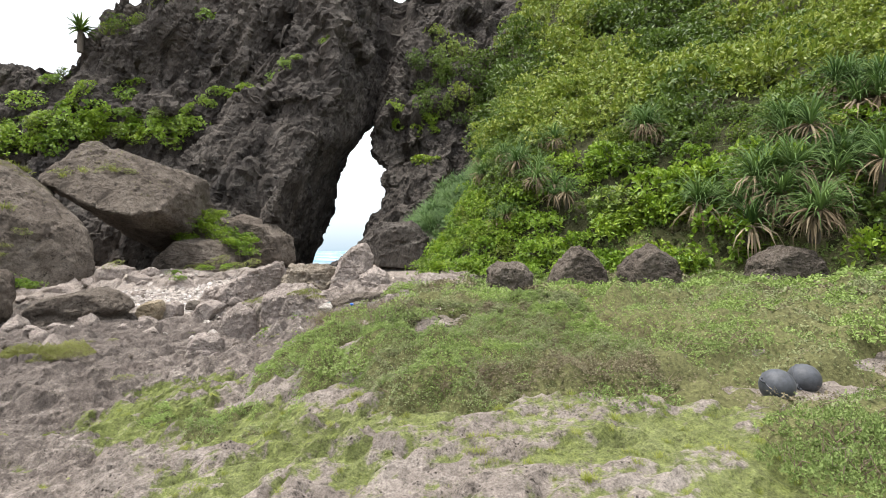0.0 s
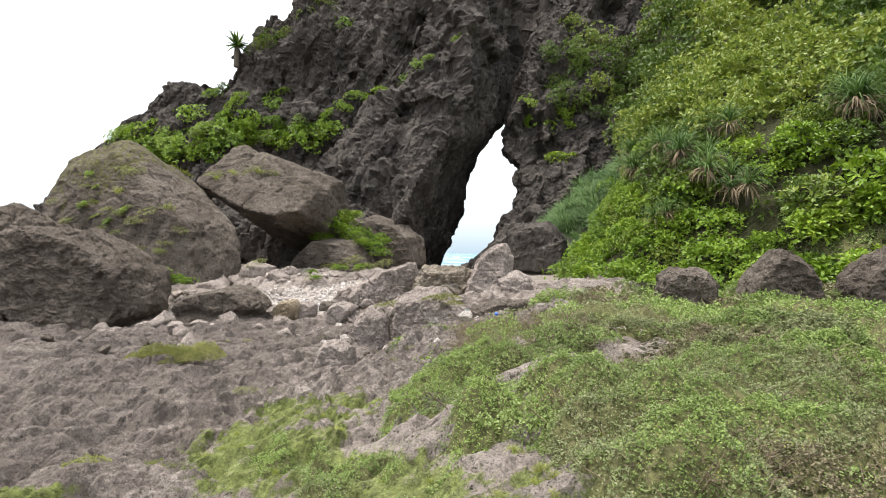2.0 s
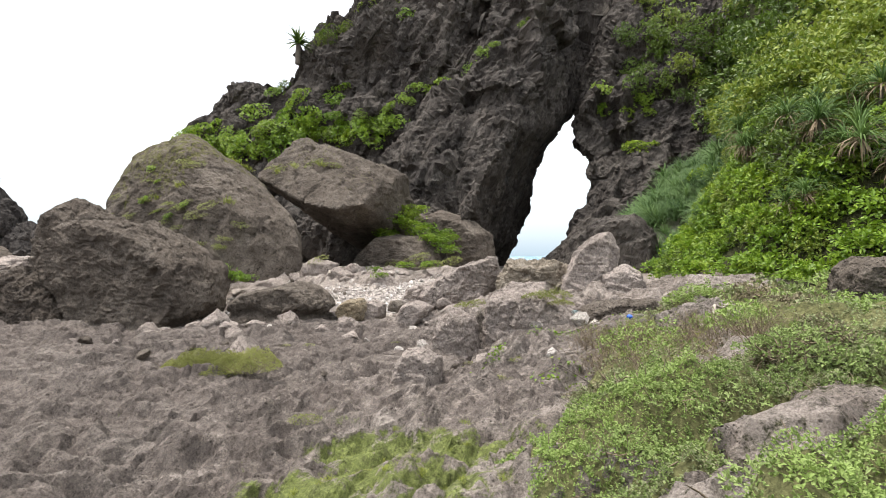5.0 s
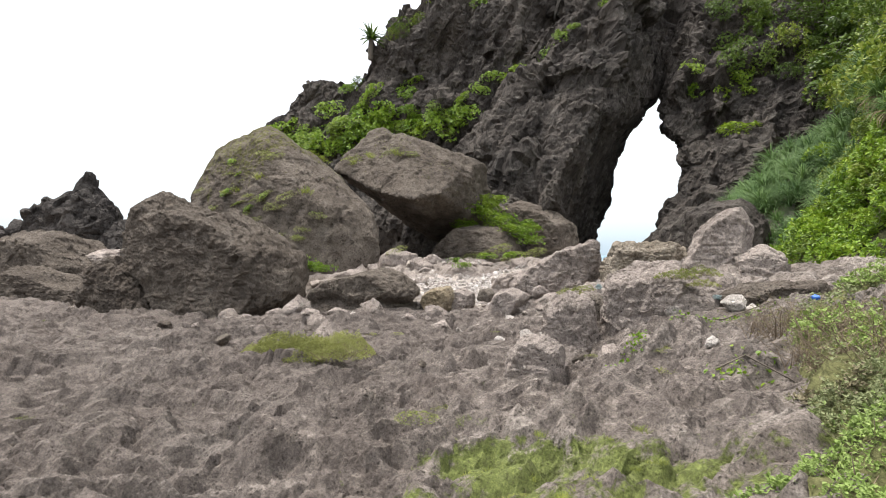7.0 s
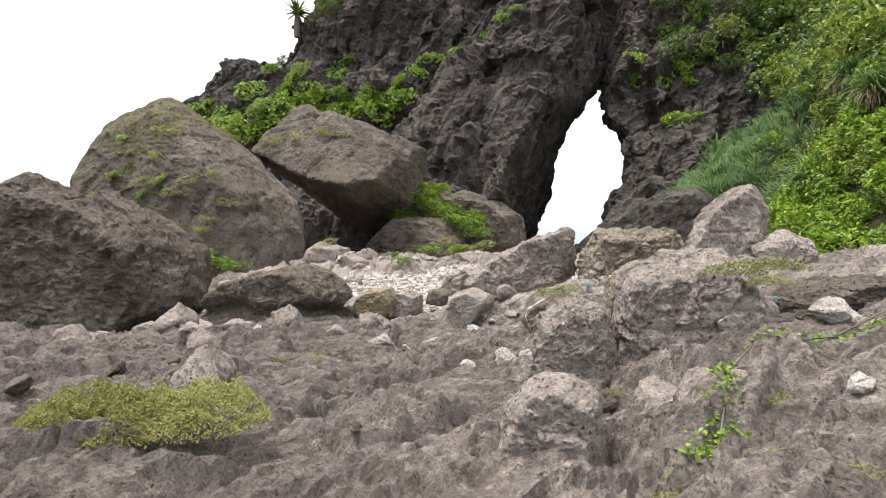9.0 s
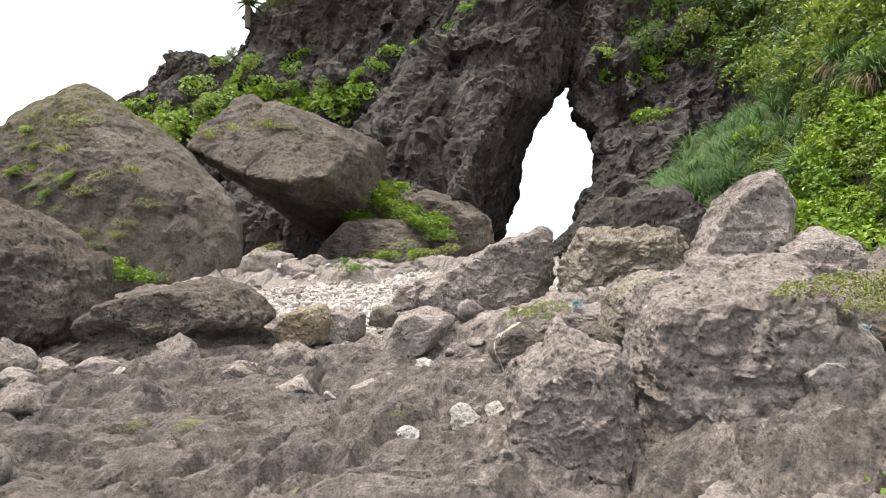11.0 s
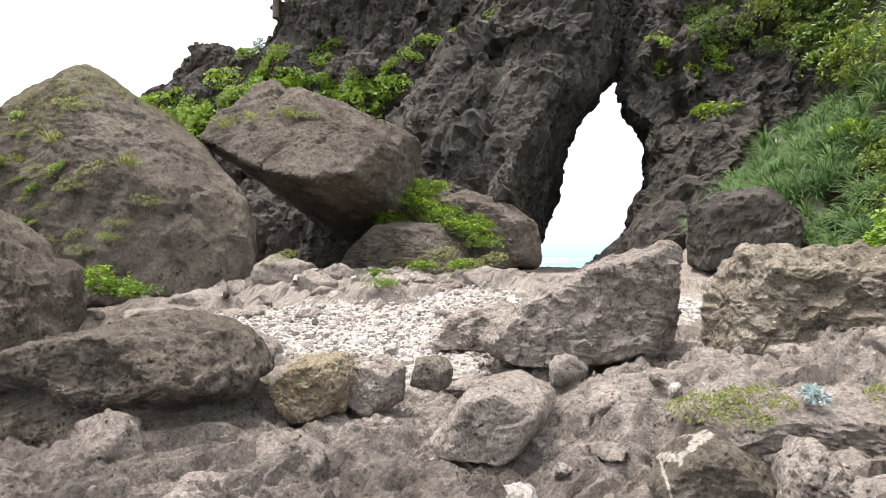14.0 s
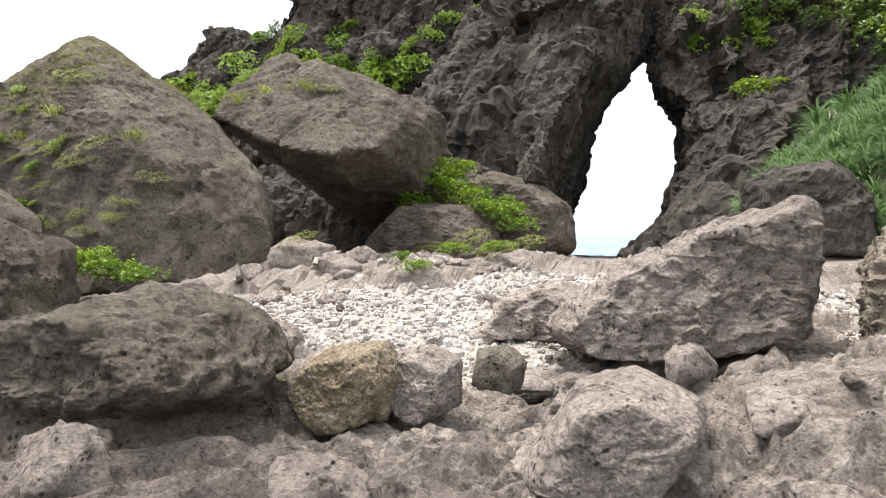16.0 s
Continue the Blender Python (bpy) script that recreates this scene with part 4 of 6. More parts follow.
def rosettes(centres, axes, count, length, width, rng, spread=0.9):
    """Leaves set round the tips of twigs."""
    k = len(centres)
    axes = unit(axes)
    s = unit(np.cross(axes, np.array([0.3, 0.2, 0.93])))
    t = np.cross(axes, s)
    vs, fs, n = [], [], 0
    for j in range(count):
        a = (2 * math.pi * j / count + rng.uniform(0, 6.28, k))[:, None]
        d = axes * rng.uniform(0.25, 1.0, (k, 1)) + spread * (np.cos(a) * s + np.sin(a) * t)
        v, f = leaf_blades(centres + unit(d) * length * 0.12, d, length, width, rng)
        vs.append(v)
        fs.append(f + n)
        n += len(v)
    return np.concatenate(vs), np.concatenate(fs)


def lumpy_dome(k, rng, flat=0.8, lumps=7, inner=0.25):
    """Points over the outside of an uneven crown, with their outward ways."""
    c = rng.normal(size=(lumps, 3))
    c = unit(c) * rng.uniform(0.35, 0.62, (lumps, 1))
    c[:, 2] = np.abs(c[:, 2]) * 0.8
    r = rng.uniform(0.32, 0.55, lumps)
    which = rng.choice(lumps, k, p=r ** 2 / (r ** 2).sum())
    d = unit(rng.normal(size=(k, 3)) + np.array([0, 0, 0.45]))
    depth = np.where(rng.random(k) < inner, rng.uniform(0.4, 0.9, k), rng.uniform(0.88, 1.06, k))
    pts = c[which] + d * (r[which] * depth)[:, None]
    pts[:, 2] = np.maximum(pts[:, 2] * flat, -0.08)
    return pts, d


def stems_mesh(name, tips, mat, rng, thick=0.03, root=0.12):
    out = []
    for tip in tips:
        a = np.array([rng.uniform(-root, root), rng.uniform(-root, root), -0.25])
        m = (a + tip) / 2 + rng.uniform(-0.08, 0.08, 3)
        out.append(tube([a, m, tip], [thick, thick * 0.6, thick * 0.2], 4))
    return mesh_of(name, *joined(out), mat)


class Kind:
    """A plant kind: a few built plants, then copies of them."""

    def __init__(self, name, makers, label, category, group):
        self.made, self.fresh = [f() for f in makers], []
        self.fresh = list(self.made)
        self.turn = 0
        for ob in self.made:
            tagged(ob, label, category, group)

    def put(self, m):
        ob = self.made[self.turn % len(self.made)]
        self.turn += 1
        if ob in self.fresh:
            self.fresh.remove(ob)
            ob.matrix_basis = m
            return ob
        ob = copy_thing(ob, m)
        ob.matrix_basis = m
        return ob


def placed(x, y, z, size, rng, normal=None, tall=1.0):
    up = Vector((0, 0, 1)) if normal is None else (Vector((0, 0, 1)) + 0.9 * Vector(normal)).normalized()
    turn = up.to_track_quat("Z", "Y").to_matrix().to_4x4()
    return Matrix.Translation((x, y, z)) @ turn @ Matrix.Rotation(rng.uniform(0, 6.28), 4, "Z") @ Matrix.Diagonal((size, size, size * tall, 1))


def shrub_maker(name, seed, count, per, length, width, mat, flat=0.8, lumps=7):
    def make():
        rng = np.random.default_rng(seed)
        ob = new(name)
        pts, d = lumpy_dome(count, rng, flat, lumps)
        part("foliage", mesh_of("foliage", *rosettes(pts, d, per, length, width, rng), mat, False), ob, kind="stuff")
        part("branchwork", stems_mesh("branchwork", pts[rng.choice(count, 14)] * 0.93, BARK, rng), ob, "bare grey-brown branches", kind="stuff")
        return ob
    return make


def strap_leaves(k, length, width, rng, rise=(0.3, 1.3), droop=1.0, segs=6):
    """Long arching leaves from one heart."""
    az, el = rng.uniform(0, 6.28, k), rng.uniform(*rise, k)
    ln = length * rng.uniform(0.7, 1.15, k)
    out = np.stack([np.cos(az), np.sin(az), 0 * az], 1)
    side = np.stack([-np.sin(az), np.cos(az), 0 * az], 1)
    pos = out * 0.05 + np.array([0, 0, 1.0]) * rng.uniform(0, 0.12, k)[:, None]
    rows = []
    for s in range(segs + 1):
        f = s / segs
        w = width * (1.0 - f ** 1.6) * (0.7 + 0.6 * min(f * 3, 1)) / 2 + 0.002
        rows.append(np.stack([pos - side * w + np.array([0, 0, w * 0.5]), pos, pos + side * w + np.array([0, 0, w * 0.5])], 1))
        e = el - droop * (f ** 1.5) * 1.7
        pos = pos + (out * np.cos(e)[:, None] + np.array([0, 0, 1.0]) * np.sin(e)[:, None]) * (ln / segs)[:, None]
    v = np.stack(rows, 1)
    v = v.reshape(-1, 3)
    per = (segs + 1) * 3
    cell = []
    for s in range(segs):
        a = s * 3
        cell += [(a, a + 1, a + 4, a + 3), (a + 1, a + 2, a + 5, a + 4)]
    f = (np.arange(k)[:, None, None] * per + np.array(cell)[None]).reshape(-1, 4)
    return v, f


def strap_maker(seed):
    def make():
        rng = np.random.default_rng(seed)
        ob = new("strap_plant")
        for h in range(4):
            at = np.append(rng.uniform(-0.55, 0.55, 2), rng.uniform(0.0, 0.3))
            v, f = strap_leaves(40, 0.95, 0.036, rng, (0.5, 1.5), 0.95, 4)
            part("leaf_crown", mesh_of("leaf_crown", v + at, f, LEAF_BANK, False), ob)
        return ob
    return make


def screwpine_maker(seed, heads):
    def make():
        rng = np.random.default_rng(seed)
        ob = new("screw_pine")
        for h in range(heads):
            at = np.array([rng.uniform(-0.75, 0.75), rng.uniform(-0.5, 0.5), rng.uniform(0.1, 0.7)]) if heads > 1 else np.array([0, 0, 0.4])
            v, f = strap_leaves(52, 1.05, 0.034, rng, (0.3, 1.5), 1.25, 4)
            part("leaf_crown", mesh_of("leaf_crown", v + at, f, LEAF_STRAP, False), ob)
            v, f = strap_leaves(30, 0.85, 0.045, rng, (-0.9, 0.3), 1.1, 3)
            part("dead_skirt", mesh_of("dead_skirt", v + at - np.array([0, 0, 0.05]), f, LEAF_DEAD, False), ob, "withered brown hanging leaves")
            part("trunk", mesh_of("trunk", *tube([at * np.array([0.6, 0.6, 0]) - np.array([0, 0, 0.4]), at * np.array([0.9, 0.9, 0.5]), at], [0.07, 0.06, 0.05], 6), BARK), ob)
        return ob
    return make


def mat_maker(name, seed, count, length, mat, twigs=26, flat=0.35, twig_len=0.3):
    def make():
        rng = np.random.default_rng(seed)
        ob = new(name)
        a, r = rng.uniform(0, 6.28, count), np.sqrt(rng.random(count))
        pts = np.stack([r * np.cos(a), r * np.sin(a), 0 * r], 1)
        top = (1 - r ** 2.2) * (0.75 + 0.5 * fbm(pts * 2.6 + seed, 3, seed)) * flat
        pts[:, 2] = np.maximum(top, 0) * np.where(rng.random(count) < 0.3, rng.uniform(0.3, 1, count), rng.uniform(0.9, 1.1, count))
        d = unit(rng.normal(size=(count, 3)) + np.array([0, 0, 1.1]))
        part("foliage", mesh_of("foliage", *rosettes(pts, d, 4, length, length * 0.55, rng, 1.0), mat, False), ob, kind="stuff")
        out = []
        for _ in range(twigs):
            p = np.append(rng.uniform(-0.8, 0.8, 2), 0.0)
            q = p + np.array([rng.normal() * 0.22, rng.normal() * 0.22, rng.uniform(0.1, 1.0) * twig_len + 0.05])
            out.append(tube([p, (p + q) / 2 + rng.normal(size=3) * 0.04, q], [0.012, 0.008, 0.003], 3))
        part("twig_tangle", mesh_of("twig_tangle", *joined(out), TWIG), ob, "dry brown twigs", kind="stuff")
        return ob
    return make


def dry_maker(seed):
    def make():
        rng = np.random.default_rng(seed)
        ob = new("dry_bush")
        out, tips = [], []
        for _ in range(90):
            p = np.append(rng.normal(size=2) * 0.28, -0.02)
            w = np.array([rng.normal() * 0.25, rng.normal() * 0.25, rng.uniform(0.2, 0.62)])
            q = p + w
            out.append(tube([p, p + w * 0.5 + rng.normal(size=3) * 0.04, q], [0.007, 0.005, 0.002], 3))
            for _ in range(3):
                s = p + w * rng.uniform(0.4, 0.9)
                e = s + np.array([rng.normal() * 0.1, rng.normal() * 0.1, rng.uniform(0.03, 0.16)])
                out.append(tube([s, e], [0.004, 0.0015], 3))
                tips.append(e)
        part("twig_tangle", mesh_of("twig_tangle", *joined(out), TWIG), ob, kind="stuff")
        tips = np.array(tips)[rng.choice(len(tips), 170)]
        part("foliage", mesh_of("foliage", *rosettes(tips, rng.normal(size=tips.shape) + np.array([0, 0, 0.5]), 3, 0.03, 0.012, rng), LEAF_OLIVE, False), ob, "sparse small olive leaves", kind="stuff")
        return ob
    return make


def tuft_maker(name, seed, k, length, width, mat):
    def make():
        rng = np.random.default_rng(seed)
        pieces = []
        for _ in range(7):
            v, f = strap_leaves(k // 7, length, width, rng, (0.5, 1.4), 0.7, 2)
            pieces.append((v + np.append(rng.normal(size=2) * 0.10, -0.02), f))
        ob = new(name, mesh_of(name, *joined(pieces), mat, False))
        return ob
    return make


RAND = np.random.default_rng(5)
bright = Kind("shrub", [shrub_maker("shrub", 100 + k, 150, 6, 0.150, 0.076, LEAF_BRIGHT) for k in range(3)], "bright green broad-leaved coastal shrub", "shrub", "bright shrubs")
forest = Kind("shrub", [shrub_maker("shrub", 110 + k, 190, 6, 0.112, 0.058, LEAF_FOREST, 0.8, 9) for k in range(4)], "dense green shrub on the wooded slope", "shrub", "slope shrubs")
dark = Kind("shrub", [shrub_maker("shrub", 120 + k, 170, 6, 0.125, 0.066, LEAF_DARK, 0.85) for k in range(2)], "dark green shrub in the shade of the cliff", "shrub", "dark shrubs")
strap = Kind("strap_plant", [strap_maker(135 + k) for k in range(3)], "dense green strap-leaved plant on the bank", "strap plant", "strap plants")
screwpine = Kind("screw_pine", [screwpine_maker(130, 3), screwpine_maker(131, 4), screwpine_maker(132, 5)], "strap-leaved screw pine with withered brown skirts", "screw pine", "screw pines")
mat = Kind("mat_plant", [mat_maker("mat_plant", 140 + k, 620, 0.050, LEAF_MAT, 30) for k in range(4)], "low green mat-forming shore plant with dry twigs", "shore plant", "mat plants")
farmat = Kind("mat_plant", [mat_maker("mat_plant", 145 + k, 300, 0.080, LEAF_FRESH, 16, 0.45) for k in range(3)], "low green mat-forming shore plant below the slope", "shore plant", "mat plants")
cushion = Kind("mat_plant", [mat_maker("mat_plant", 180 + k, 2600, 0.046, LEAF_CUSHION, 70, 0.6) for k in range(2)], "olive-green cushion plant mounded on bare rock", "shore plant", "olive cushions")
olive = Kind("mat_plant", [mat_maker("mat_plant", 150 + k, 340, 0.068, LEAF_OLIVE, 30, 0.45) for k in range(2)], "olive-green cushion plant on bare rock", "shore plant", "olive cushions")
drybush = Kind("dry_bush", [dry_maker(160 + k) for k in range(3)], "half-dry brown twiggy bush", "bush", "dry bushes")
grass = Kind("grass_tuft", [tuft_maker("grass_tuft", 170 + k, 77, 0.20, 0.009, GRASS) for k in range(3)], "short tuft of yellow-green grass", "grass", "grass tufts")

# wooded slope; the far woods are one mass
far_woods = []
for gap, near_by, far_off in ((1.08, 0, 21), (1.55, 21, 31), (2.1, 31, 62)):
    for i in range(int(40 / gap)):
        for j in range(int(46 / gap)):
            x, y = (i + RAND.uniform(0, 1)) * gap + 0.8, 9 + (j + RAND.uniform(0, 1)) * gap
            s = float(hill_run(np.array(x), np.array(y)))
            far = math.hypot(x, y)
            if s < 0.45 or s > 36 or x < 2.5 + 0.04 * (y - 20) or x > 4 + 0.85 * y or not near_by <= far < far_off:
                continue
            z = float(base_height(np.array([x]), np.array([y]))[0])
            patch = value_noise(np.array([[x * 0.22, y * 0.22, 4.4]]), 97)[0]
            low = s < 3.0 and RAND.random() < 0.5
            kind = bright if low else (dark if patch + RAND.uniform(-0.4, 0.4) > 0.12 else forest)
            m = placed(x, y, z - 0.15, gap * RAND.choice((0.7, 0.9, 1.15, 1.3)), RAND, (-0.35, -0.6, 0.4), RAND.uniform(0.8, 1.35))
            if near_by > 20:
                far_woods.append((m, kind))
            else:
                kind.put(m)


def leaves_of(plant):
    return [q.data for q in plant.children if q.name.startswith("foliage")][0]


def merged_shrubs(kind, label):
    pieces = []
    for k, (m, which) in enumerate(far_woods):
        if which is kind:
            me = leaves_of(kind.made[k % len(kind.made)])
            v, f = np.empty(len(me.vertices) * 3), np.empty(len(me.loops), dtype=np.int32)
            me.vertices.foreach_get("co", v)
            me.loops.foreach_get("vertex_index", f)
            a = np.array(m)
            pieces.append((v.reshape(-1, 3) @ a[:3, :3].T + a[:3, 3], f.reshape(-1, 3)))
    if pieces:
        tagged(new("woodland", mesh_of("woodland", *joined(pieces), leaves_of(kind.made[0]).materials[0], False)), label, "woods", kind="stuff")


merged_shrubs(forest, "dense green woods high on the slope")
merged_shrubs(dark, "dark green woods high on the slope")
merged_shrubs(bright, "bright green scrub along the foot of the woods")

# strap-leaved plants on the slope
for x, y, size in ((7.9, 14.0, 0.95), (8.7, 13.7, 1.0), (9.8, 13.5, 1.0), (10.8, 13.2, 1.0), (12.0, 15.0, 1.1), (2.9, 19.2, 0.75), (3.4, 18.3, 0.8), (2.6, 20.6, 0.75), (2.2, 23.8, 0.8), (3.9, 17.4, 0.7), (2.2, 18.0, 0.6), (1.9, 21.8, 0.7), (3.9, 19.6, 0.8)):
    screwpine.put(placed(x, y, on_ground(x, y) + 0.3, size, RAND, (-0.3, -0.5, 0.5)))
for x, y, size in ((8.2, 15.2, 1.0), (9.2, 15.0, 1.1), (10.4, 14.8, 1.1), (7.2, 15.6, 1.0), (11.4, 14.2, 1.0), (4.2, 18.6, 0.9), (5.4, 17.8, 1.0), (3.6, 20.4, 0.9)):
    (bright if size < 1.05 else forest).put(placed(x, y, on_ground(x, y) + 0.05, size, RAND, (-0.3, -0.5, 0.5)))
# thicket on the bank below the right pillar
for i in range(8):
    for j in range(7):
        x, y = -2.3 + 0.72 * (i + RAND.uniform(0, 0.8)), 28.9 + 0.8 * (j + RAND.uniform(0, 0.8))
        strap.put(placed(x, y, on_ground(x, y) - 0.1, RAND.uniform(0.8, 1.1), RAND, (-0.3, -0.6, 0.4)))
for x, y, size in ((1.6, 18.4, 0.7), (1.8, 16.8, 0.6), (2.6, 16.3, 0.65), (3.1, 16.5, 0.9), (3.9, 15.4, 0.8), (4.6, 15.0, 0.9), (5.6, 14.4, 0.9), (6.3, 13.9, 0.8), (5.2, 15.8, 1.0), (6.6, 15.2, 1.0), (2.2, 17.6, 0.7), (3.4, 14.6, 0.5), (2.4, 15.0, 0.5), (0.9, 17.4, 0.5), (1.2, 18.6, 0.55), (1.4, 16.4, 0.45), (0.7, 19.2, 0.5)):
    bright.put(placed(x, y, on_ground(x, y) + 0.05, size, RAND, (-0.2, -0.5, 0.5), 0.95))
# bright shrubs on the bank beside the coral rubble
for x, y, z, size in ((-0.5, 23.4, 1.3, 0.85), (0.1, 23.2, 1.7, 0.95), (0.9, 23.0, 2.1, 1.0), (0.5, 22.2, 1.3, 0.95), (1.3, 22.0, 1.5, 1.0), (1.9, 23.0, 2.5, 0.9), (0.2, 21.4, 0.7, 0.75), (1.0, 21.0, 0.8, 0.85), (1.7, 20.6, 1.0, 0.8), (0.7, 20.2, 0.45, 0.6), (1.4, 19.8, 0.6, 0.6), (-0.1, 22.3, 1.0, 0.7)):
    bright.put(placed(x, y, max(z * 0.7, on_ground(x, y)) - 0.1, size * 0.9, RAND, (-0.2, -0.4, 0.7)))
for k in range(6):
    y = 23.5 + 2.2 * k
    x = 3.2 + 0.13 * (y - 20)
    (dark if k % 2 else forest).put(placed(x, y, on_ground(x, y) + 0.1, 1.3, RAND, (-0.5, -0.4, 0.3)))

# screw pines with heavy skirts at the foot of the slope
for x, y, size in ((7.6, 13.9, 1.1), (8.4, 14.2, 1.15), (9.4, 13.6, 1.2), (9.0, 12.9, 1.0), (9.8, 14.6, 1.1), (10.6, 13.0, 1.1), (12.0, 15.0, 1.1), (6.6, 17.8, 0.9)):
    screwpine.put(placed(x, y, on_ground(x, y) + 0.35, size, RAND, (-0.3, -0.5, 0.5)))
for x, y, size in ((1.3, 18.9, 0.85), (1.0, 17.5, 0.8), (1.8, 16.8, 0.8), (2.6, 16.3, 0.75), (3.1, 16.5, 0.9), (3.9, 15.4, 0.8), (4.6, 15.0, 0.9), (5.6, 14.4, 0.9), (6.3, 13.9, 0.8), (5.2, 15.8, 1.0), (6.6, 15.2, 1.0), (2.2, 17.9, 0.8), (1.9, 30.0, 1.3), (3.4, 14.6, 0.5), (2.4, 15.4, 0.5)):
    bright.put(placed(x, y, on_ground(x, y) + 0.05, size, RAND, (-0.2, -0.5, 0.5), 0.95))

for x, y, size in ((-0.7, 22.6, 0.9), (0.2, 22.2, 1.0), (1.0, 21.8, 1.0), (0.5, 23.2, 1.1), (1.6, 21.2, 0.9), (-0.3, 21.6, 0.7), (0.8, 20.8, 0.7), (1.5, 20.0, 0.8), (-0.2, 23.6, 0.9)):
    bright.put(placed(x, y, on_ground(x, y), size, RAND, (-0.3, -0.6, 0.4)))
for k in range(13):
    y = 19.5 + 1.4 * k
    x = 0.9 + 0.15 * (y - 20)
    z = on_ground(x + 0.5, y)
    if y < 28:
        (dark if k % 3 else bright).put(placed(x + 0.9, y, z, 0.8, RAND, (-0.7, -0.4, 0.3)))
    (dark if k % 2 else forest).put(placed(x + 1.5, y + 0.6, on_ground(x + 1.5, y + 0.6), 1.1 + 0.04 * k, RAND, (-0.7, -0.4, 0.3)))

for i in range(6):
    for j in range(9):
        x, y = -1.6 + 0.85 * (i + RAND.random()), 17.2 + 0.85 * (j + RAND.random())
        rise = float(hill_height(np.array(x), np.array(y)))
        if rise > 0.22:
            (bright if RAND.random() < 0.7 else forest).put(placed(x, y, on_ground(x, y) - 0.05, RAND.uniform(0.6, 0.95), RAND, (-0.4, -0.6, 0.4)))

for i in range(6):
    for j in range(9):
        x, y = -0.7 + 0.7 * (i + RAND.random()), 22.6 + 0.75 * (j + RAND.random())
        rise = float(base_height(np.array([x]), np.array([y]))[0])
        if rise < 0.75:
            continue
        kind = strap if (x < 1.4 and y > 26) or RAND.random() < 0.15 else (dark if RAND.random() < 0.5 else forest)
        kind.put(placed(x, y, on_ground(x, y) - 0.05, RAND.uniform(0.6, 0.95), RAND, (-0.6, -0.5, 0.4)))

# shrubs rooted on the cliff: x, height, size
for x, z, size in ((-24.8, 9.0, 1.5), (-23.4, 10.3, 1.5), (-22.6, 10.0, 1.2), (-20.2, 9.3, 1.1), (-19.2, 9.0, 1.3), (-18.2, 9.1, 1.2), (-17.2, 9.5, 1.1), (-16.4, 10.0, 0.9), (-22.0, 12.0, 0.9), (-21.6, 13.0, 0.7), (-23.6, 11.4, 1.0),
                   (-33.6, 9.8, 1.2), (-31.4, 10.0, 1.4), (-30.2, 9.0, 1.3), (-28.7, 8.1, 1.4), (-27.2, 8.4, 1.3), (-26.0, 8.6, 1.2), (-28.0, 11.4, 1.0), (-26.9, 13.2, 0.8), (-15.0, 12.2, 0.8), (-14.2, 12.3, 1.0), (-13.2, 12.4, 0.8),
                   (-29.5, 8.6, 0.9), (-25.6, 9.9, 0.8), (-24.2, 9.4, 0.9), (-22.0, 9.4, 0.8), (-21.2, 9.4, 0.8), (-20.6, 10.2, 0.6), (-18.6, 9.9, 0.7), (-17.4, 10.3, 0.6), (-16.8, 10.8, 0.6), (-15.8, 11.4, 0.6), (-24.6, 10.6, 0.8), (-32.5, 9.6, 1.0),
                   (-11.7, 13.7, 0.6), (-10.9, 14.3, 0.6), (-10.2, 14.8, 0.4), (-8.3, 16.2, 0.45), (-16.8, 18.2, 0.8), (-3.6, 11.3, 0.8), (-3.5, 12.4, 0.7), (-2.0, 10.8, 0.7), (-1.2, 7.7, 1.05), (-0.5, 10.5, 0.6), (-1.0, 11.6, 0.8)):
    at, nrm = on_cliff(x, z)
    if at is None:
        continue
    bright.put(placed(*at, size * 1.3, RAND, nrm, 0.75))
for _ in range(34):
    x = RAND.uniform(-31.5, -17.5)
    at, nrm = on_cliff(x, 8.7 + 0.06 * (x + 30) + RAND.uniform(-0.9, 1.3))
    if at is not None:
        (bright if RAND.random() < 0.7 else forest).put(placed(*at, RAND.uniform(0.6, 1.05), RAND, nrm, 0.8))
for x, z, size in ((-1.9, 13.9, 1.2), (-1.0, 12.6, 1.3), (0.1, 14.4, 1.5), (1.2, 13.2, 1.4), (2.1, 13.0, 1.3), (2.6, 11.6, 1.2), (1.4, 11.0, 1.0), (0.3, 12.4, 1.2), (-2.2, 16.4, 1.3), (0.8, 15.6, 1.6), (2.6, 15.0, 1.7), (3.6, 13.6, 1.6), (-0.6, 16.6, 1.6), (3.4, 17.0, 1.9), (1.0, 18.2, 2.0), (-0.8, 19.6, 1.7), (3.4, 10.2, 1.3)):
    at, nrm = on_cliff(x, z)
    if at is None:
        continue
    (dark if RAND.random() < 0.4 else forest).put(placed(*at, size, RAND, nrm))
for x, y, z, size in ((-23.6, 37.5, 17.2, 0.9), (-22.6, 37.2, 17.4, 1.1), (-21.4, 37.4, 17.6, 1.0), (-19.9, 37.8, 18.9, 1.3), (-18.8, 38.4, 19.8, 1.2), (-26.4, 37.0, 14.0, 0.7)):
    forest.put(placed(x, y, z - 0.3, size, RAND))

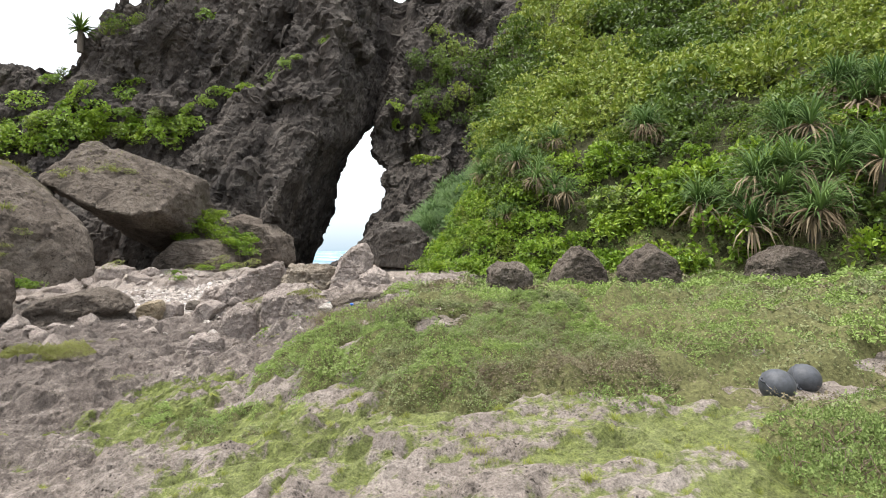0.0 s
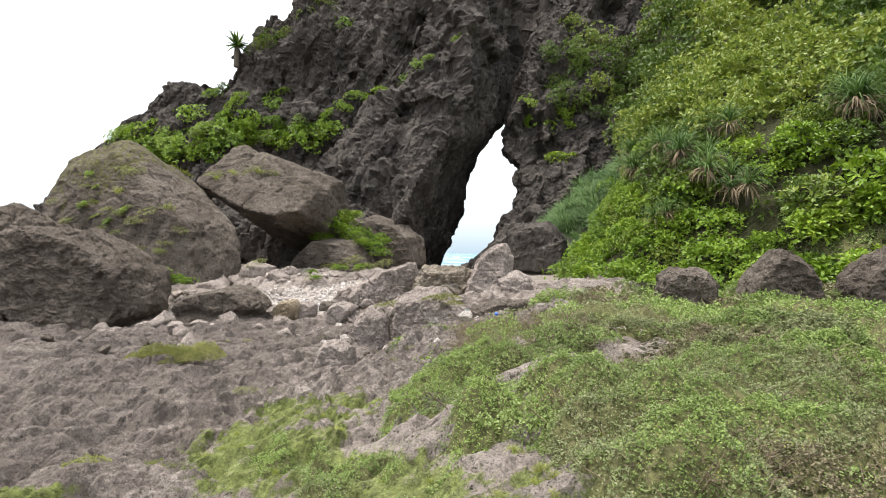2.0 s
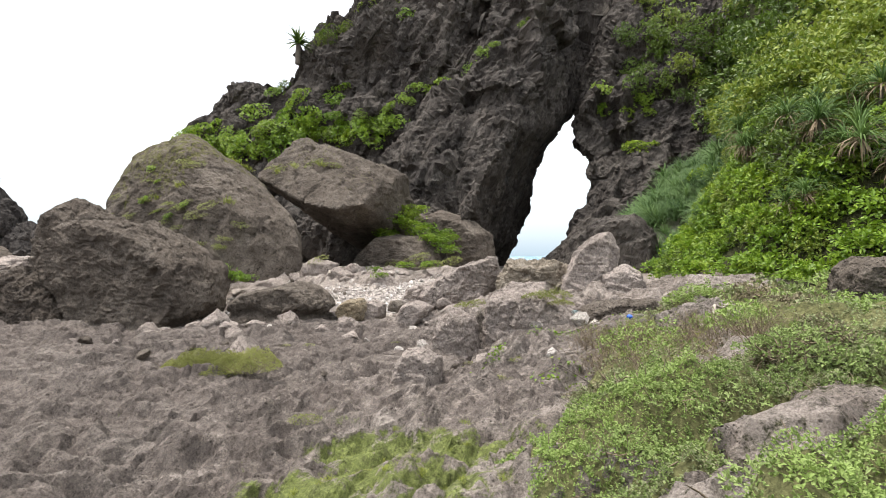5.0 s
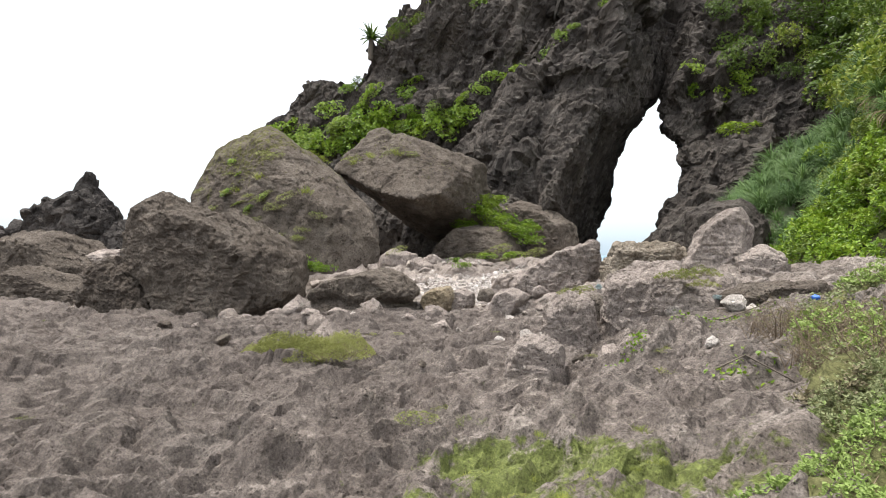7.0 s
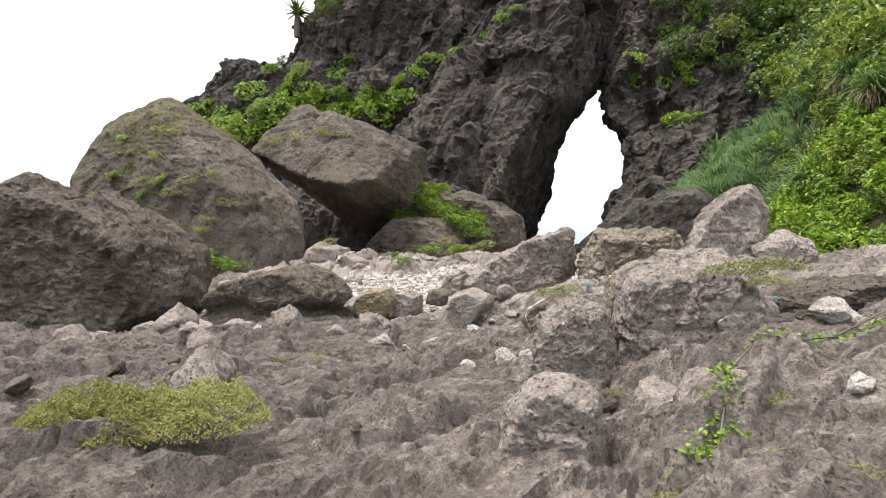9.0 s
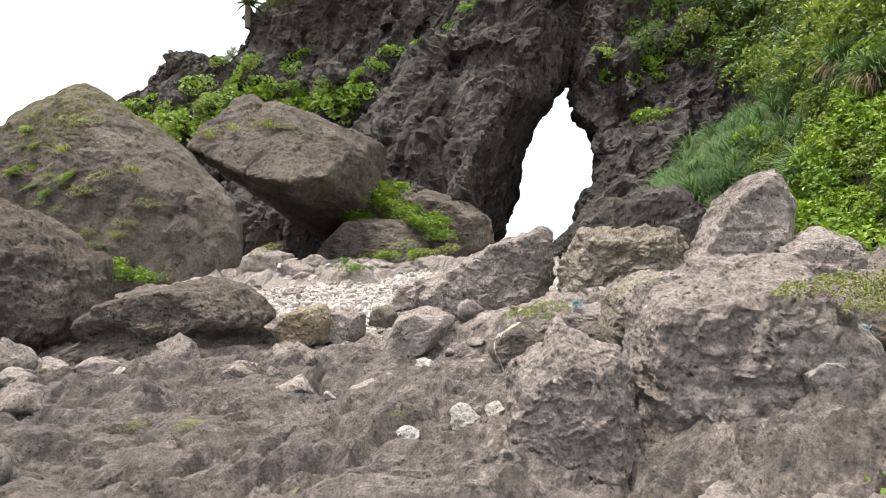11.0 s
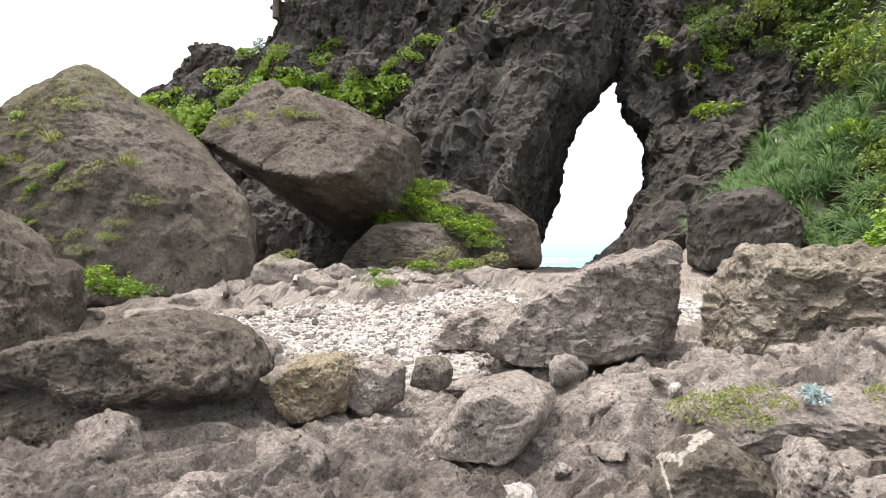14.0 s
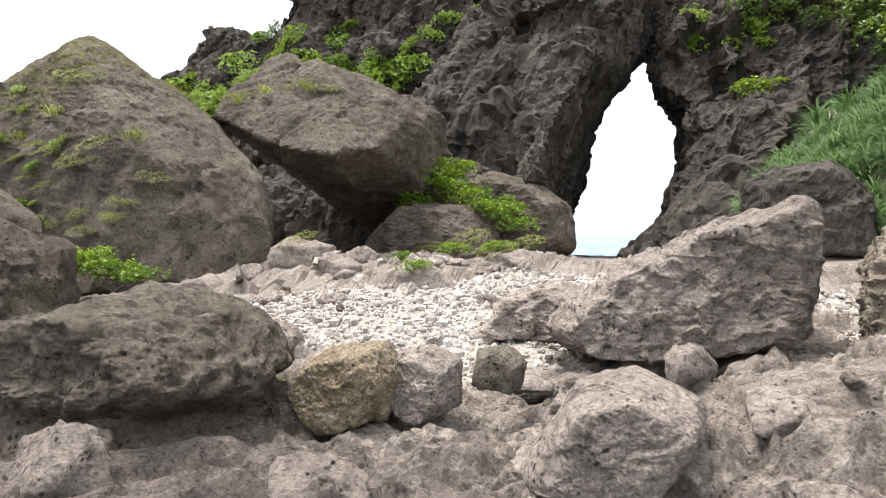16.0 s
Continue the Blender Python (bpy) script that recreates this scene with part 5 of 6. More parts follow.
# green between the boulders and on them: x, y, z, size
for x, y, z, size in ((-11.2, 25.4, 2.4, 0.85), (-11.6, 26.2, 2.7, 0.9), (-11.9, 24.6, 2.0, 0.7), (-10.9, 26.6, 2.3, 0.8), (-10.2, 27.0, 2.0, 0.8), (-9.6, 26.4, 1.9, 0.6), (-11.4, 26.8, 3.2, 0.7), (-14.2, 16.9, 0.5, 0.6), (-13.6, 17.0, 0.35, 0.55), (-14.9, 17.1, 0.5, 0.5), (-15.4, 17.2, 0.55, 0.4), (-13.1, 17.0, 0.3, 0.4), (-11.9, 25.0, 2.6, 0.8), (-10.6, 25.2, 2.1, 0.7), (-10.0, 24.6, 1.8, 0.6), (-9.6, 24.9, 1.6, 0.7), (-9.0, 24.6, 1.3, 0.6), (-8.8, 21.8, 0.75, 0.4), (-9.6, 21.6, 0.7, 0.4), (-11.7, 25.6, 3.0, 0.8), (-10.4, 20.6, 0.55, 0.35), (-9.2, 18.6, 0.45, 0.3)):
    bright.put(placed(x, y, z, size, RAND, None, 0.7))
for x, y, z, size in ((-10.0, 23.6, 1.05, 0.7), (-9.2, 23.0, 0.75, 0.6), (-8.6, 23.8, 0.9, 0.6), (-11.0, 23.4, 0.8, 0.5), (-15.9, 18.5, 2.8, 0.5), (-17.1, 18.4, 2.8, 0.4), (-17.7, 18.2, 2.3, 0.35), (-16.1, 18.4, 2.4, 0.45), (-17.6, 19.0, 4.6, 0.45),
                      (-17.3, 19.2, 4.4, 0.55), (-14.6, 18.5, 2.2, 0.4), (-14.4, 21.9, 5.5, 0.6), (-13.2, 22.0, 5.3, 0.5), (-16.0, 22.2, 5.0, 0.7), (-12.2, 19.7, 0.95, 0.5)):
    at, nrm = on_rock(x, y, z) if z > 1.5 else (Vector((x, y, z - 0.03)), Vector((-0.2, -0.7, 0.5)))
    olive.put(placed(*at, size * 0.8, RAND, nrm, 0.6))
# small green tufts on the face of the great boulder
for _ in range(46):
    x = RAND.uniform(-21.0, -14.3)
    at, nrm = on_rock(x, 17.6, RAND.uniform(1.2, 1.2 + 0.6 * min(-13.5 - x, 6.0)))
    (olive if RAND.random() < 0.7 else bright).put(placed(*at, RAND.uniform(0.16, 0.32), RAND, nrm, 0.6))
for x, y, z in ((-18.7, 18.5, 3.2), (-17.4, 18.6, 3.6), (-15.2, 18.6, 3.0), (-14.9, 21.6, 5.3), (-15.6, 21.7, 5.1), (-13.8, 21.8, 5.4), (-16.8, 21.9, 4.9), (-17.8, 21.8, 4.7)):
    at, nrm = on_rock(x, y, z)
    grass.put(placed(*at, 1.1, RAND, nrm))

# cycad on the skyline
rng = np.random.default_rng(77)
cycad = tagged(new("cycad"), "small cycad with a dark crown on the skyline", "cycad")
v, f = strap_leaves(60, 1.25, 0.15, rng, (-0.3, 1.45), 0.45)
part("leaf_crown", mesh_of("leaf_crown", v + np.array([0, 0, 0.55]), f, LEAF_DARK, False), cycad)
part("trunk", mesh_of("trunk", *tube([(0, 0, -0.9), (0, 0, 0.1), (0.02, 0, 0.6)], [0.2, 0.19, 0.15], 8), BARK), cycad)
cycad.matrix_basis = pose(-25.0, 36.6, 16.0)

# low cover of shore plants beside the path
def cover_at(x, y):
    """How far the plants cover the ground, 0 to 1."""
    p = np.stack([x, y, 0 * x], 1)
    lo = np.interp(y, (2.0, 3.75, 4.15, 4.6, 5.3, 6.2, 7.0, 7.7, 8.5, 9.5, 11.0, 12.6, 15.5), (2.0, 2.1, 0.2, -1.4, -2.3, -2.6, -2.4, -2.3, -2.7, -2.5, -1.6, -0.2, 0.9))
    bare = np.zeros_like(x)
    for cx, cy, rx, ry in ((3.0, 4.25, 1.4, 0.32), (-1.3, 5.75, 0.4, 0.35), (-1.0, 10.7, 0.6, 0.7), (4.6, 4.7, 1.0, 0.5), (-1.3, 7.2, 0.6, 0.22), (0.6, 11.9, 0.5, 0.4)):
        bare = np.maximum(bare, np.exp(-((x - cx) / rx) ** 2 - ((y - cy) / ry) ** 2))
    c = smooth(-0.5, 0.6, x - lo + 1.0 * fbm(p * 0.8, 4, 96, 0.6)) * smooth(2.1, 3.0, y + 0.8 * fbm(p * 1.1, 3, 104)) * smooth(16.2, 15.2, y) * smooth(11.5, 10.0, x)
    return c * (1 - smooth(0.25, 0.6, bare)) * (1 - (1 - smooth(-0.62, -0.34, value_noise(p * 1.1, 91))) * smooth(1.5, 0.2, x))


def cover_height(x, y):
    p = np.stack([x, y, 0 * x], 1)
    c = cover_at(x, y)
    lumps = 0.10 + 0.05 * smooth(-1, 1.5, x) + 0.09 * fbm(p * 0.8, 2, 98) + 0.13 * fbm(p * 2.4, 3, 99) + 0.05 * fbm(p * 7.0, 2, 105)
    return np.maximum(lumps * (1 - 0.5 * smooth(8.5, 11.5, y)), 0.025) * smooth(0.1, 1.0, c) - 0.05 * (1 - smooth(0.2, 0.5, c)), c


tx, ty = np.arange(-3.2, 11.5, 0.075), np.arange(2.0, 16.2, 0.075)
TX, TY = [a.ravel() for a in np.meshgrid(tx, ty)]
th, tc = cover_height(TX, TY)
idx = np.arange(len(TX)).reshape(len(ty), len(tx))
quads = np.stack([idx[:-1, :-1], idx[:-1, 1:], idx[1:, 1:], idx[1:, :-1]], -1).reshape(-1, 4)
quads = quads[tc[quads].max(1) > 0.04]
keep = np.unique(quads)
remap = np.full(len(TX), -1)
remap[keep] = np.arange(len(keep))
tz = ground_height(TX[keep], TY[keep]) + th[keep] - 0.02
tagged(new("plant_litter", mesh_of("plant_litter", np.stack([TX[keep], TY[keep], tz], 1), remap[quads], THATCH)), "brown-green matted litter under low shore plants", "plant litter", kind="stuff")

bits = np.concatenate([np.stack([RAND.uniform(-3.2, 11.0, 150000), RAND.uniform(2.0, 16.0, 150000)], 1), np.stack([RAND.uniform(-3.2, 1.8, 105000), RAND.uniform(4.0, 8.0, 105000)], 1)])
span = 0.022 + 0.0055 * np.maximum(np.hypot(bits[:, 0] + 1.2, bits[:, 1] - 3.2) - 2.6, 0)
hgt, cov = cover_height(bits[:, 0], bits[:, 1])
take = (RAND.random(len(bits)) < (0.030 / span) ** 1.6 * 1.3) & (cov > RAND.uniform(0.1, 0.5, len(bits)))
bits, span, hgt = bits[take], span[take], hgt[take]
base = np.stack([bits[:, 0], bits[:, 1], ground_height(bits[:, 0], bits[:, 1]) + hgt + RAND.uniform(-0.02, 0.03, len(bits)) + 0.4 * (span - 0.022)], 1)
tone = value_noise(base * np.array([0.55, 0.75, 0]), 101) + 0.75 * value_noise(base * np.array([1.9, 2.3, 0]), 102) + RAND.normal(size=len(base)) * 0.16
for label, leaf, low, high in (("grey-green small-leaved mat of shore plants", LEAF_SAGE, -0.72, -0.22), ("green small-leaved mat of shore plants", LEAF_MAT, -0.22, 0.22), ("fresh light green mat of shore plants", LEAF_FRESH, 0.22, 9), ("withered brown mat of shore plants", LEAF_DRYMAT, -9, -0.72)):
    pieces = []
    for a, b in ((0.0, 0.028), (0.028, 0.038), (0.038, 0.05), (0.05, 0.065), (0.065, 0.2)):
        q = base[(tone >= low) & (tone < high) & (span >= a) & (span < b)]
        if len(q):
            size = 0.018 if a == 0 else (0.9 if a < 0.05 else 1.25) * a
            pieces.append(rosettes(q, unit(RAND.normal(size=q.shape) + np.array([0, 0, 1.2])), 3, size, size * 0.6, RAND, 1.0))
    tagged(new("ground_cover", mesh_of("ground_cover", *joined(pieces), leaf, False)), label, "shore plant", kind="stuff")

out = []
for _ in range(2600):
    x, y = RAND.uniform(-2.8, 8.0), RAND.uniform(2.2, 12.8)
    h, c = cover_height(np.array([x]), np.array([y]))
    if c[0] < 0.4 or value_noise(np.array([[x * 0.9, y * 0.9, 7.7]]), 103)[0] < -0.05:
        continue
    p = np.array([x, y, on_ground(x, y) + h[0] - 0.02])
    w = np.append(RAND.normal(size=2) * 0.10, RAND.uniform(0.03, 0.14))
    out.append(tube([p, p + w * 0.5 + RAND.normal(size=3) * 0.02, p + w], [0.004, 0.003, 0.0015], 3))
tagged(new("dry_stems", mesh_of("dry_stems", *joined(out), TWIG)), "dry brown stems standing out of low plants", "dry stems", kind="stuff")

# fuller clumps among them
count = 0
for _ in range(2600):
    x, y = RAND.uniform(-2.6, 9.5), RAND.uniform(2.4, 12.8)
    if count >= 190 or cover_at(np.array([x]), np.array([y]))[0] < 0.75 or (3.3 < y < 5.0 and x > 1.5):
        continue
    count += 1
    pick = value_noise(np.array([[x * 0.7, y * 0.7, 9.3]]), 92)[0]
    z = on_ground(x, y) + 0.02
    if pick > 0.2:
        drybush.put(placed(x, y, z, RAND.uniform(0.35, 0.5), RAND, None, 0.7))
    else:
        (mat if y < 8.5 and x < 3 else farmat).put(placed(x, y, z, RAND.uniform(0.3, 0.62), RAND, None, RAND.uniform(0.8, 1.2)))
# leafier clumps near the floats
for x, y, size in ((2.15, 2.7, 0.36), (2.5, 2.9, 0.42), (2.9, 2.7, 0.42), (2.4, 3.25, 0.38), (2.85, 3.35, 0.44), (3.3, 3.2, 0.46), (2.05, 3.0, 0.26), (3.2, 3.65, 0.36), (3.7, 3.5, 0.45)):
    mat.put(placed(x, y, on_ground(x, y) + 0.02, size, RAND, None, 1.5))
for x, y, size in ((-1.5, 8.2, 0.6), (-1.9, 8.6, 0.5), (-1.2, 8.9, 0.65), (-1.7, 9.2, 0.65), (-2.1, 9.6, 0.5), (-1.1, 9.6, 0.6), (-0.6, 9.2, 0.6), (-0.5, 8.6, 0.6)):
    drybush.put(placed(x, y, on_ground(x, y), size, RAND, None, 0.9))

# cushion on the bare shelf, made of a few overlapping plants
for x, y, size in ((-6.75, 8.5, 0.34), (-6.4, 8.55, 0.36), (-6.05, 8.65, 0.32), (-7.05, 8.55, 0.24)):
    cushion.put(placed(x, y, max(on_ground(x + u, y + w) for u in (-0.2, 0, 0.2) for w in (-0.2, 0, 0.2)) + 0.02, size * 1.08, RAND, None, 1.1))
for x, y, size in ((-3.0, 11.1, 0.25), (-2.75, 11.0, 0.25), (-2.7, 11.3, 0.2), (-4.5, 5.2, 0.2), (-4.1, 5.5, 0.16)):
    olive.put(placed(x, y, on_ground(x, y) + (0.45 if x > -3.2 and y < 12 else 0.05), size, RAND))

for x, y, z, size in ((-4.75, 13.25, 0.14, 0.26), (-4.55, 13.35, 0.2, 0.2), (-3.8, 13.45, 0.24, 0.24), (-3.55, 13.5, 0.2, 0.18)):
    olive.put(placed(x, y, z, size, RAND))

# sprigs in cracks of the shelf
for _ in range(34):
    x, y = RAND.uniform(-7.5, -2.4), RAND.uniform(5.5, 14.5)
    olive.put(placed(x, y, on_ground(x, y) - 0.02, RAND.uniform(0.06, 0.15), RAND, None, 0.6))

# short grass in the hollows of the rock
for _ in range(900):
    x, y = RAND.uniform(-4.5, 3.2), RAND.uniform(2.4, 7.4)
    if blobs(np.array([x]), np.array([y]), SOFT)[0] * 0.9 + 0.35 * value_noise(np.array([[x * 1.6, y * 1.6, 0.5]]), 93)[0] < 0.52 or grass.turn > 260:
        continue
    grass.put(placed(x, y, on_ground(x, y) - 0.01, RAND.uniform(0.10, 0.22), RAND))


# creeping vine with rounded leaves
def vine(points, label, leaves_count, length, seed):
    rng = np.random.default_rng(seed)
    ob = tagged(new("creeping_vine"), label, "vine")
    pts = [(x, y, on_ground(x, y) + 0.012) for x, y in points]
    part("runner", mesh_of("runner", *tube(pts, [0.006] * len(pts), 4), BARK), ob)
    seg = rng.integers(0, len(pts) - 1, leaves_count)
    t = rng.random((leaves_count, 1))
    a, b = np.array(pts)[seg], np.array(pts)[seg + 1]
    base = a + (b - a) * t + rng.normal(size=(leaves_count, 3)) * np.array([0.05, 0.05, 0.02]) + np.array([0, 0, 0.03])
    base[:, 2] = ground_height(base[:, 0], base[:, 1]) + rng.uniform(0.0, 0.03, leaves_count)
    part("foliage", mesh_of("foliage", *round_leaves(base, rng.normal(size=base.shape) + np.array([0, 0, 0.5]), length, rng), LEAF_BRIGHT, False), ob, kind="stuff")
    return ob


vine([(-3.55, 9.15), (-3.35, 9.35), (-3.25, 9.7), (-3.3, 10.05), (-3.0, 10.35), (-2.5, 10.5), (-2.0, 10.9)], "bright green vine creeping over bare rock", 560, 0.030, 201)
vine([(-2.6, 8.6), (-2.4, 8.7), (-2.1, 8.65)], "short green creeper on grey rock", 60, 0.04, 202)
vine([(1.9, 7.9), (2.1, 8.0), (2.3, 7.95)], "big-leaved bright green creeper in the scrub", 26, 0.2, 203)


def silver_plant(x, y, lift, size, seed):
    rng = np.random.default_rng(seed)
    ob = tagged(new("silver_plant"), "small silvery-white leaved shore plant", "shore plant", "silver plants")
    pts, d = lumpy_dome(60, rng, 0.6, 5)
    part("foliage", mesh_of("foliage", *rosettes(pts, d, 7, 0.45, 0.12, rng, 0.8), LEAF_SILVER, False), ob, kind="stuff")
    part("branchwork", stems_mesh("branchwork", pts[:8] * 0.8, BARK, rng), ob)
    ob.matrix_basis = placed(x, y, on_ground(x, y) + lift, size, rng)


silver_plant(-4.3, 13.3, 0.26 - on_ground(-4.3, 13.3), 0.07, 211)
silver_plant(-1.2, 5.42, 0.0, 0.062, 212)
silver_plant(-2.55, 11.9, 0.02, 0.05, 213)


# ---- loose stones ----
def stone_mesh(name, seed, mat, level=2, flat=0.7):
    rng = np.random.default_rng(seed)
    v, f = sphere(level)
    planes = unit_rows(rng.normal(size=(16, 3)))
    offs = rng.uniform(0.5, 0.9, 16)
    acc = ((np.maximum(v @ planes.T, 0) / offs) ** 40).sum(1) + 1e-9
    r = np.minimum(acc ** (-1 / 40), 1.1)
    f1, f2, cid = worley(v * 2.2 + seed, seed)
    r = r * (1 + 0.22 * (cid - 0.5) * smooth(0, 0.25, f2 - f1))
    v = v * r[:, None] * (1 + 0.10 * fbm(v * 3.0 + seed, 4, seed, 0.6))[:, None] * np.array([1.0, rng.uniform(0.7, 1.0), flat])
    return mesh_of(name, v, f, mat, False)


STONES = {k: [stone_mesh("stone", s + 10 * i, m, 3) for s in range(4)] for i, (k, m) in enumerate((("grey", ROCK_GREY), ("pale", ROCK_PALE), ("brown", ROCK_BROWN)))}
LABELS = {"grey": "loose grey limestone cobble on the shelf", "pale": "bleached white coral stone", "brown": "loose brown cobble on the rubble"}


def stone(kind, x, y, size, sink=0.25):
    ob = new("stone", STONES[kind][int(RAND.integers(4))])
    ob.matrix_basis = Matrix.Translation((x, y, on_ground(x, y) + size * (0.7 - sink) * 0.7)) @ Euler(RAND.uniform(-0.5, 0.5, 3) + np.array([0, 0, RAND.uniform(0, 6.2)])).to_matrix().to_4x4() @ Matrix.Diagonal((size, size, size, 1))
    return tagged(ob, LABELS[kind], "stone", kind + " stones")


for kind, x, y, size in (("pale", -6.35, 13.25, 0.09), ("pale", -5.75, 12.9, 0.16), ("pale", -5.0, 11.6, 0.14), ("pale", -5.3, 11.3, 0.10), ("pale", -4.85, 11.9, 0.12), ("pale", -4.15, 12.9, 0.12), ("pale", -8.0, 14.3, 0.12), ("pale", -9.9, 11.6, 0.12), ("grey", -9.3, 12.0, 0.22), ("grey", -8.7, 11.2, 0.28),
                         ("brown", -10.3, 12.6, 0.3), ("grey", -10.9, 12.9, 0.2), ("pale", -11.1, 13.1, 0.16), ("pale", -11.5, 13.0, 0.14), ("grey", -11.3, 13.6, 0.2), ("pale", -2.4, 10.9, 0.16), ("pale", -2.2, 11.1, 0.13), ("grey", -10.2, 11.2, 0.25), ("grey", -6.7, 12.2, 0.2)):
    stone(kind, x, y, size)
for _ in range(70):
    x, y = RAND.uniform(-11, -2.5), RAND.uniform(9.0, 16.5)
    stone(("grey", "grey", "brown", "pale")[int(RAND.integers(4))], x, y, RAND.uniform(0.04, 0.13))
for _ in range(60):
    x, y = RAND.uniform(-12.5, -5.5), RAND.uniform(15.0, 20.5)
    stone(("pale", "pale", "grey", "brown")[int(RAND.integers(4))], x, y, RAND.uniform(0.05, 0.13))

# coral rubble, too many to count
rv, rf = sphere(1)
bits = []
tries = 0
while len(bits) < 24000 and tries < 40000:
    tries += 1
    x, y = RAND.uniform(-14, 2.0), RAND.uniform(14.2, 20.5)
    bits.append((x, y))
bits = np.array(bits)
cover = beach_cover(bits[:, 0], bits[:, 1]) + 0.25 * fbm(np.stack([bits[:, 0], bits[:, 1], 0 * bits[:, 0]], 1) * 1.2, 2, 95)
bits = bits[cover > 0.42]
sizes = RAND.gamma(2.0, 0.009, len(bits)) + 0.011
hz = ground_height(bits[:, 0], bits[:, 1])
shape = rv[None] * RAND.uniform(0.6, 1.2, (len(bits), 12 if len(rv) == 12 else len(rv), 1)) * (sizes[:, None, None]) * RAND.uniform(0.6, 1.2, (len(bits), 1, 3))
ring = RAND.uniform(0, 6.28, len(bits))
rot = np.stack([np.stack([np.cos(ring), -np.sin(ring)], 1), np.stack([np.sin(ring), np.cos(ring)], 1)], 1)
shape[:, :, :2] = np.einsum("nij,nkj->nki", rot, shape[:, :, :2])
shape = shape + np.stack([bits[:, 0], bits[:, 1], hz + sizes * 0.25], 1)[:, None, :]
m, n, l, p = nodes_of("coral_rubble")
geo = n.new("ShaderNodeNewGeometry")
tone = ramp_node(n, l, geo.outputs["Random Per Island"], (0.0, (0.165, 0.142, 0.126)), (0.25, (0.265, 0.234, 0.210)), (0.7, (0.375, 0.340, 0.312)), (1.0, (0.56, 0.53, 0.505)))
spot = noise_node(n, l, geo.outputs["Position"], 45.0, 5, 0.7)
l.new(mix_node(n, l, 0.5, tone, ramp_node(n, l, spot, (0.3, (0.45,)), (0.7, (1.15,))), "MULTIPLY"), p.inputs["Base Color"])
p.inputs["Roughness"].default_value = 0.9
bump_node(n, l, p, [(spot, 0.01, 0.7)])
nb = len(bits)
faces = (np.arange(nb)[:, None, None] * len(rv) + rf[None]).reshape(-1, 3)
tagged(new("coral_rubble", mesh_of("coral_rubble", shape.reshape(-1, 3), faces, m, False)), "bleached coral rubble between the rocks", "rubble", kind="stuff")

# ---- washed-up things ----
FLOAT_BLACK = plain_material("black_plastic", (0.051, 0.055, 0.063), 0.6, 0.35, 24.0, 0.4, 0.002)
FLOAT_GREY = plain_material("grey_plastic", (0.13, 0.145, 0.165), 0.6, 0.3, 14.0, 0.4, 0.002)


def fishing_float(x, y, z, r, mat, label, tilt):
    ob = tagged(new("fishing_float"), label, "fishing float", "fishing floats")
    v, f = sphere(4)
    part("shell", mesh_of("shell", v * r, f, mat), ob)
    a = np.linspace(0, 2 * math.pi, 49)
    part("seam", mesh_of("seam", *tube([(r * math.cos(t), r * math.sin(t), 0) for t in a], [r * 0.035] * 49, 6), mat), ob, "raised moulding seam")
    a = np.linspace(0, 2 * math.pi, 17)
    for s in (-1, 1):
        part("lug", mesh_of("lug", *tube([(s * (r * 1.05) + 0.18 * r * math.cos(t), 0.18 * r * math.sin(t), 0) for t in a], [r * 0.06] * 17, 6), mat), ob, "rope lug")
    ob.matrix_basis = pose(x, y, z, *tilt)


fishing_float(2.6, 4.14, on_ground(2.6, 4.14) + 0.115, 0.128, FLOAT_BLACK, "dull black plastic fishing float beside the scrub", (35, 20, 10))
fishing_float(3.02, 4.45, on_ground(3.02, 4.45) + 0.06, 0.126, FLOAT_BLACK, "dull black plastic fishing float behind its twin", (60, -20, 40))
fishing_float(-11.15, 14.3, on_ground(-11.15, 14.3) + 0.16, 0.17, FLOAT_GREY, "faded grey plastic float wedged among rocks", (70, 10, 0))
fishing_float(-10.85, 14.7, on_ground(-10.85, 14.7) + 0.2, 0.15, FLOAT_GREY, "faded grey plastic float wedged among rocks", (20, 50, 0))

WHITE_PLASTIC = plain_material("white_plastic", (0.78, 0.78, 0.76), 0.5, 0.08, 9.0)
BLUE_PLASTIC = plain_material("blue_plastic", (0.02, 0.10, 0.42), 0.45, 0.2, 9.0)


def driftwood(points, radii, label, seed):
    rng = np.random.default_rng(seed)
    pts = [Vector(q) + Vector(rng.normal(size=3) * 0.01) for q in points]
    tagged(new("driftwood", mesh_of("driftwood", *tube(pts, radii, 7), DRIFTWOOD)), label, "driftwood")


def snag(x, y, length, turn, r, seed, label, rise=0.06):
    rng = np.random.default_rng(seed)
    pts, bend = [], rng.normal(size=2) * 0.16 * length
    for k in range(9):
        s = k / 8 - 0.5
        px, py = x + math.cos(turn) * s * length + bend[0] * (s * s - 0.1) * 3, y + math.sin(turn) * s * length + bend[1] * (s * s - 0.1) * 3
        pts.append((px + rng.normal() * 0.06 * length, py + rng.normal() * 0.06 * length, on_ground(px, py) + rise * (0.4 + 1.2 * rng.random())))
    driftwood(pts, [r * (1 - 0.09 * k) for k in range(9)], label, seed)


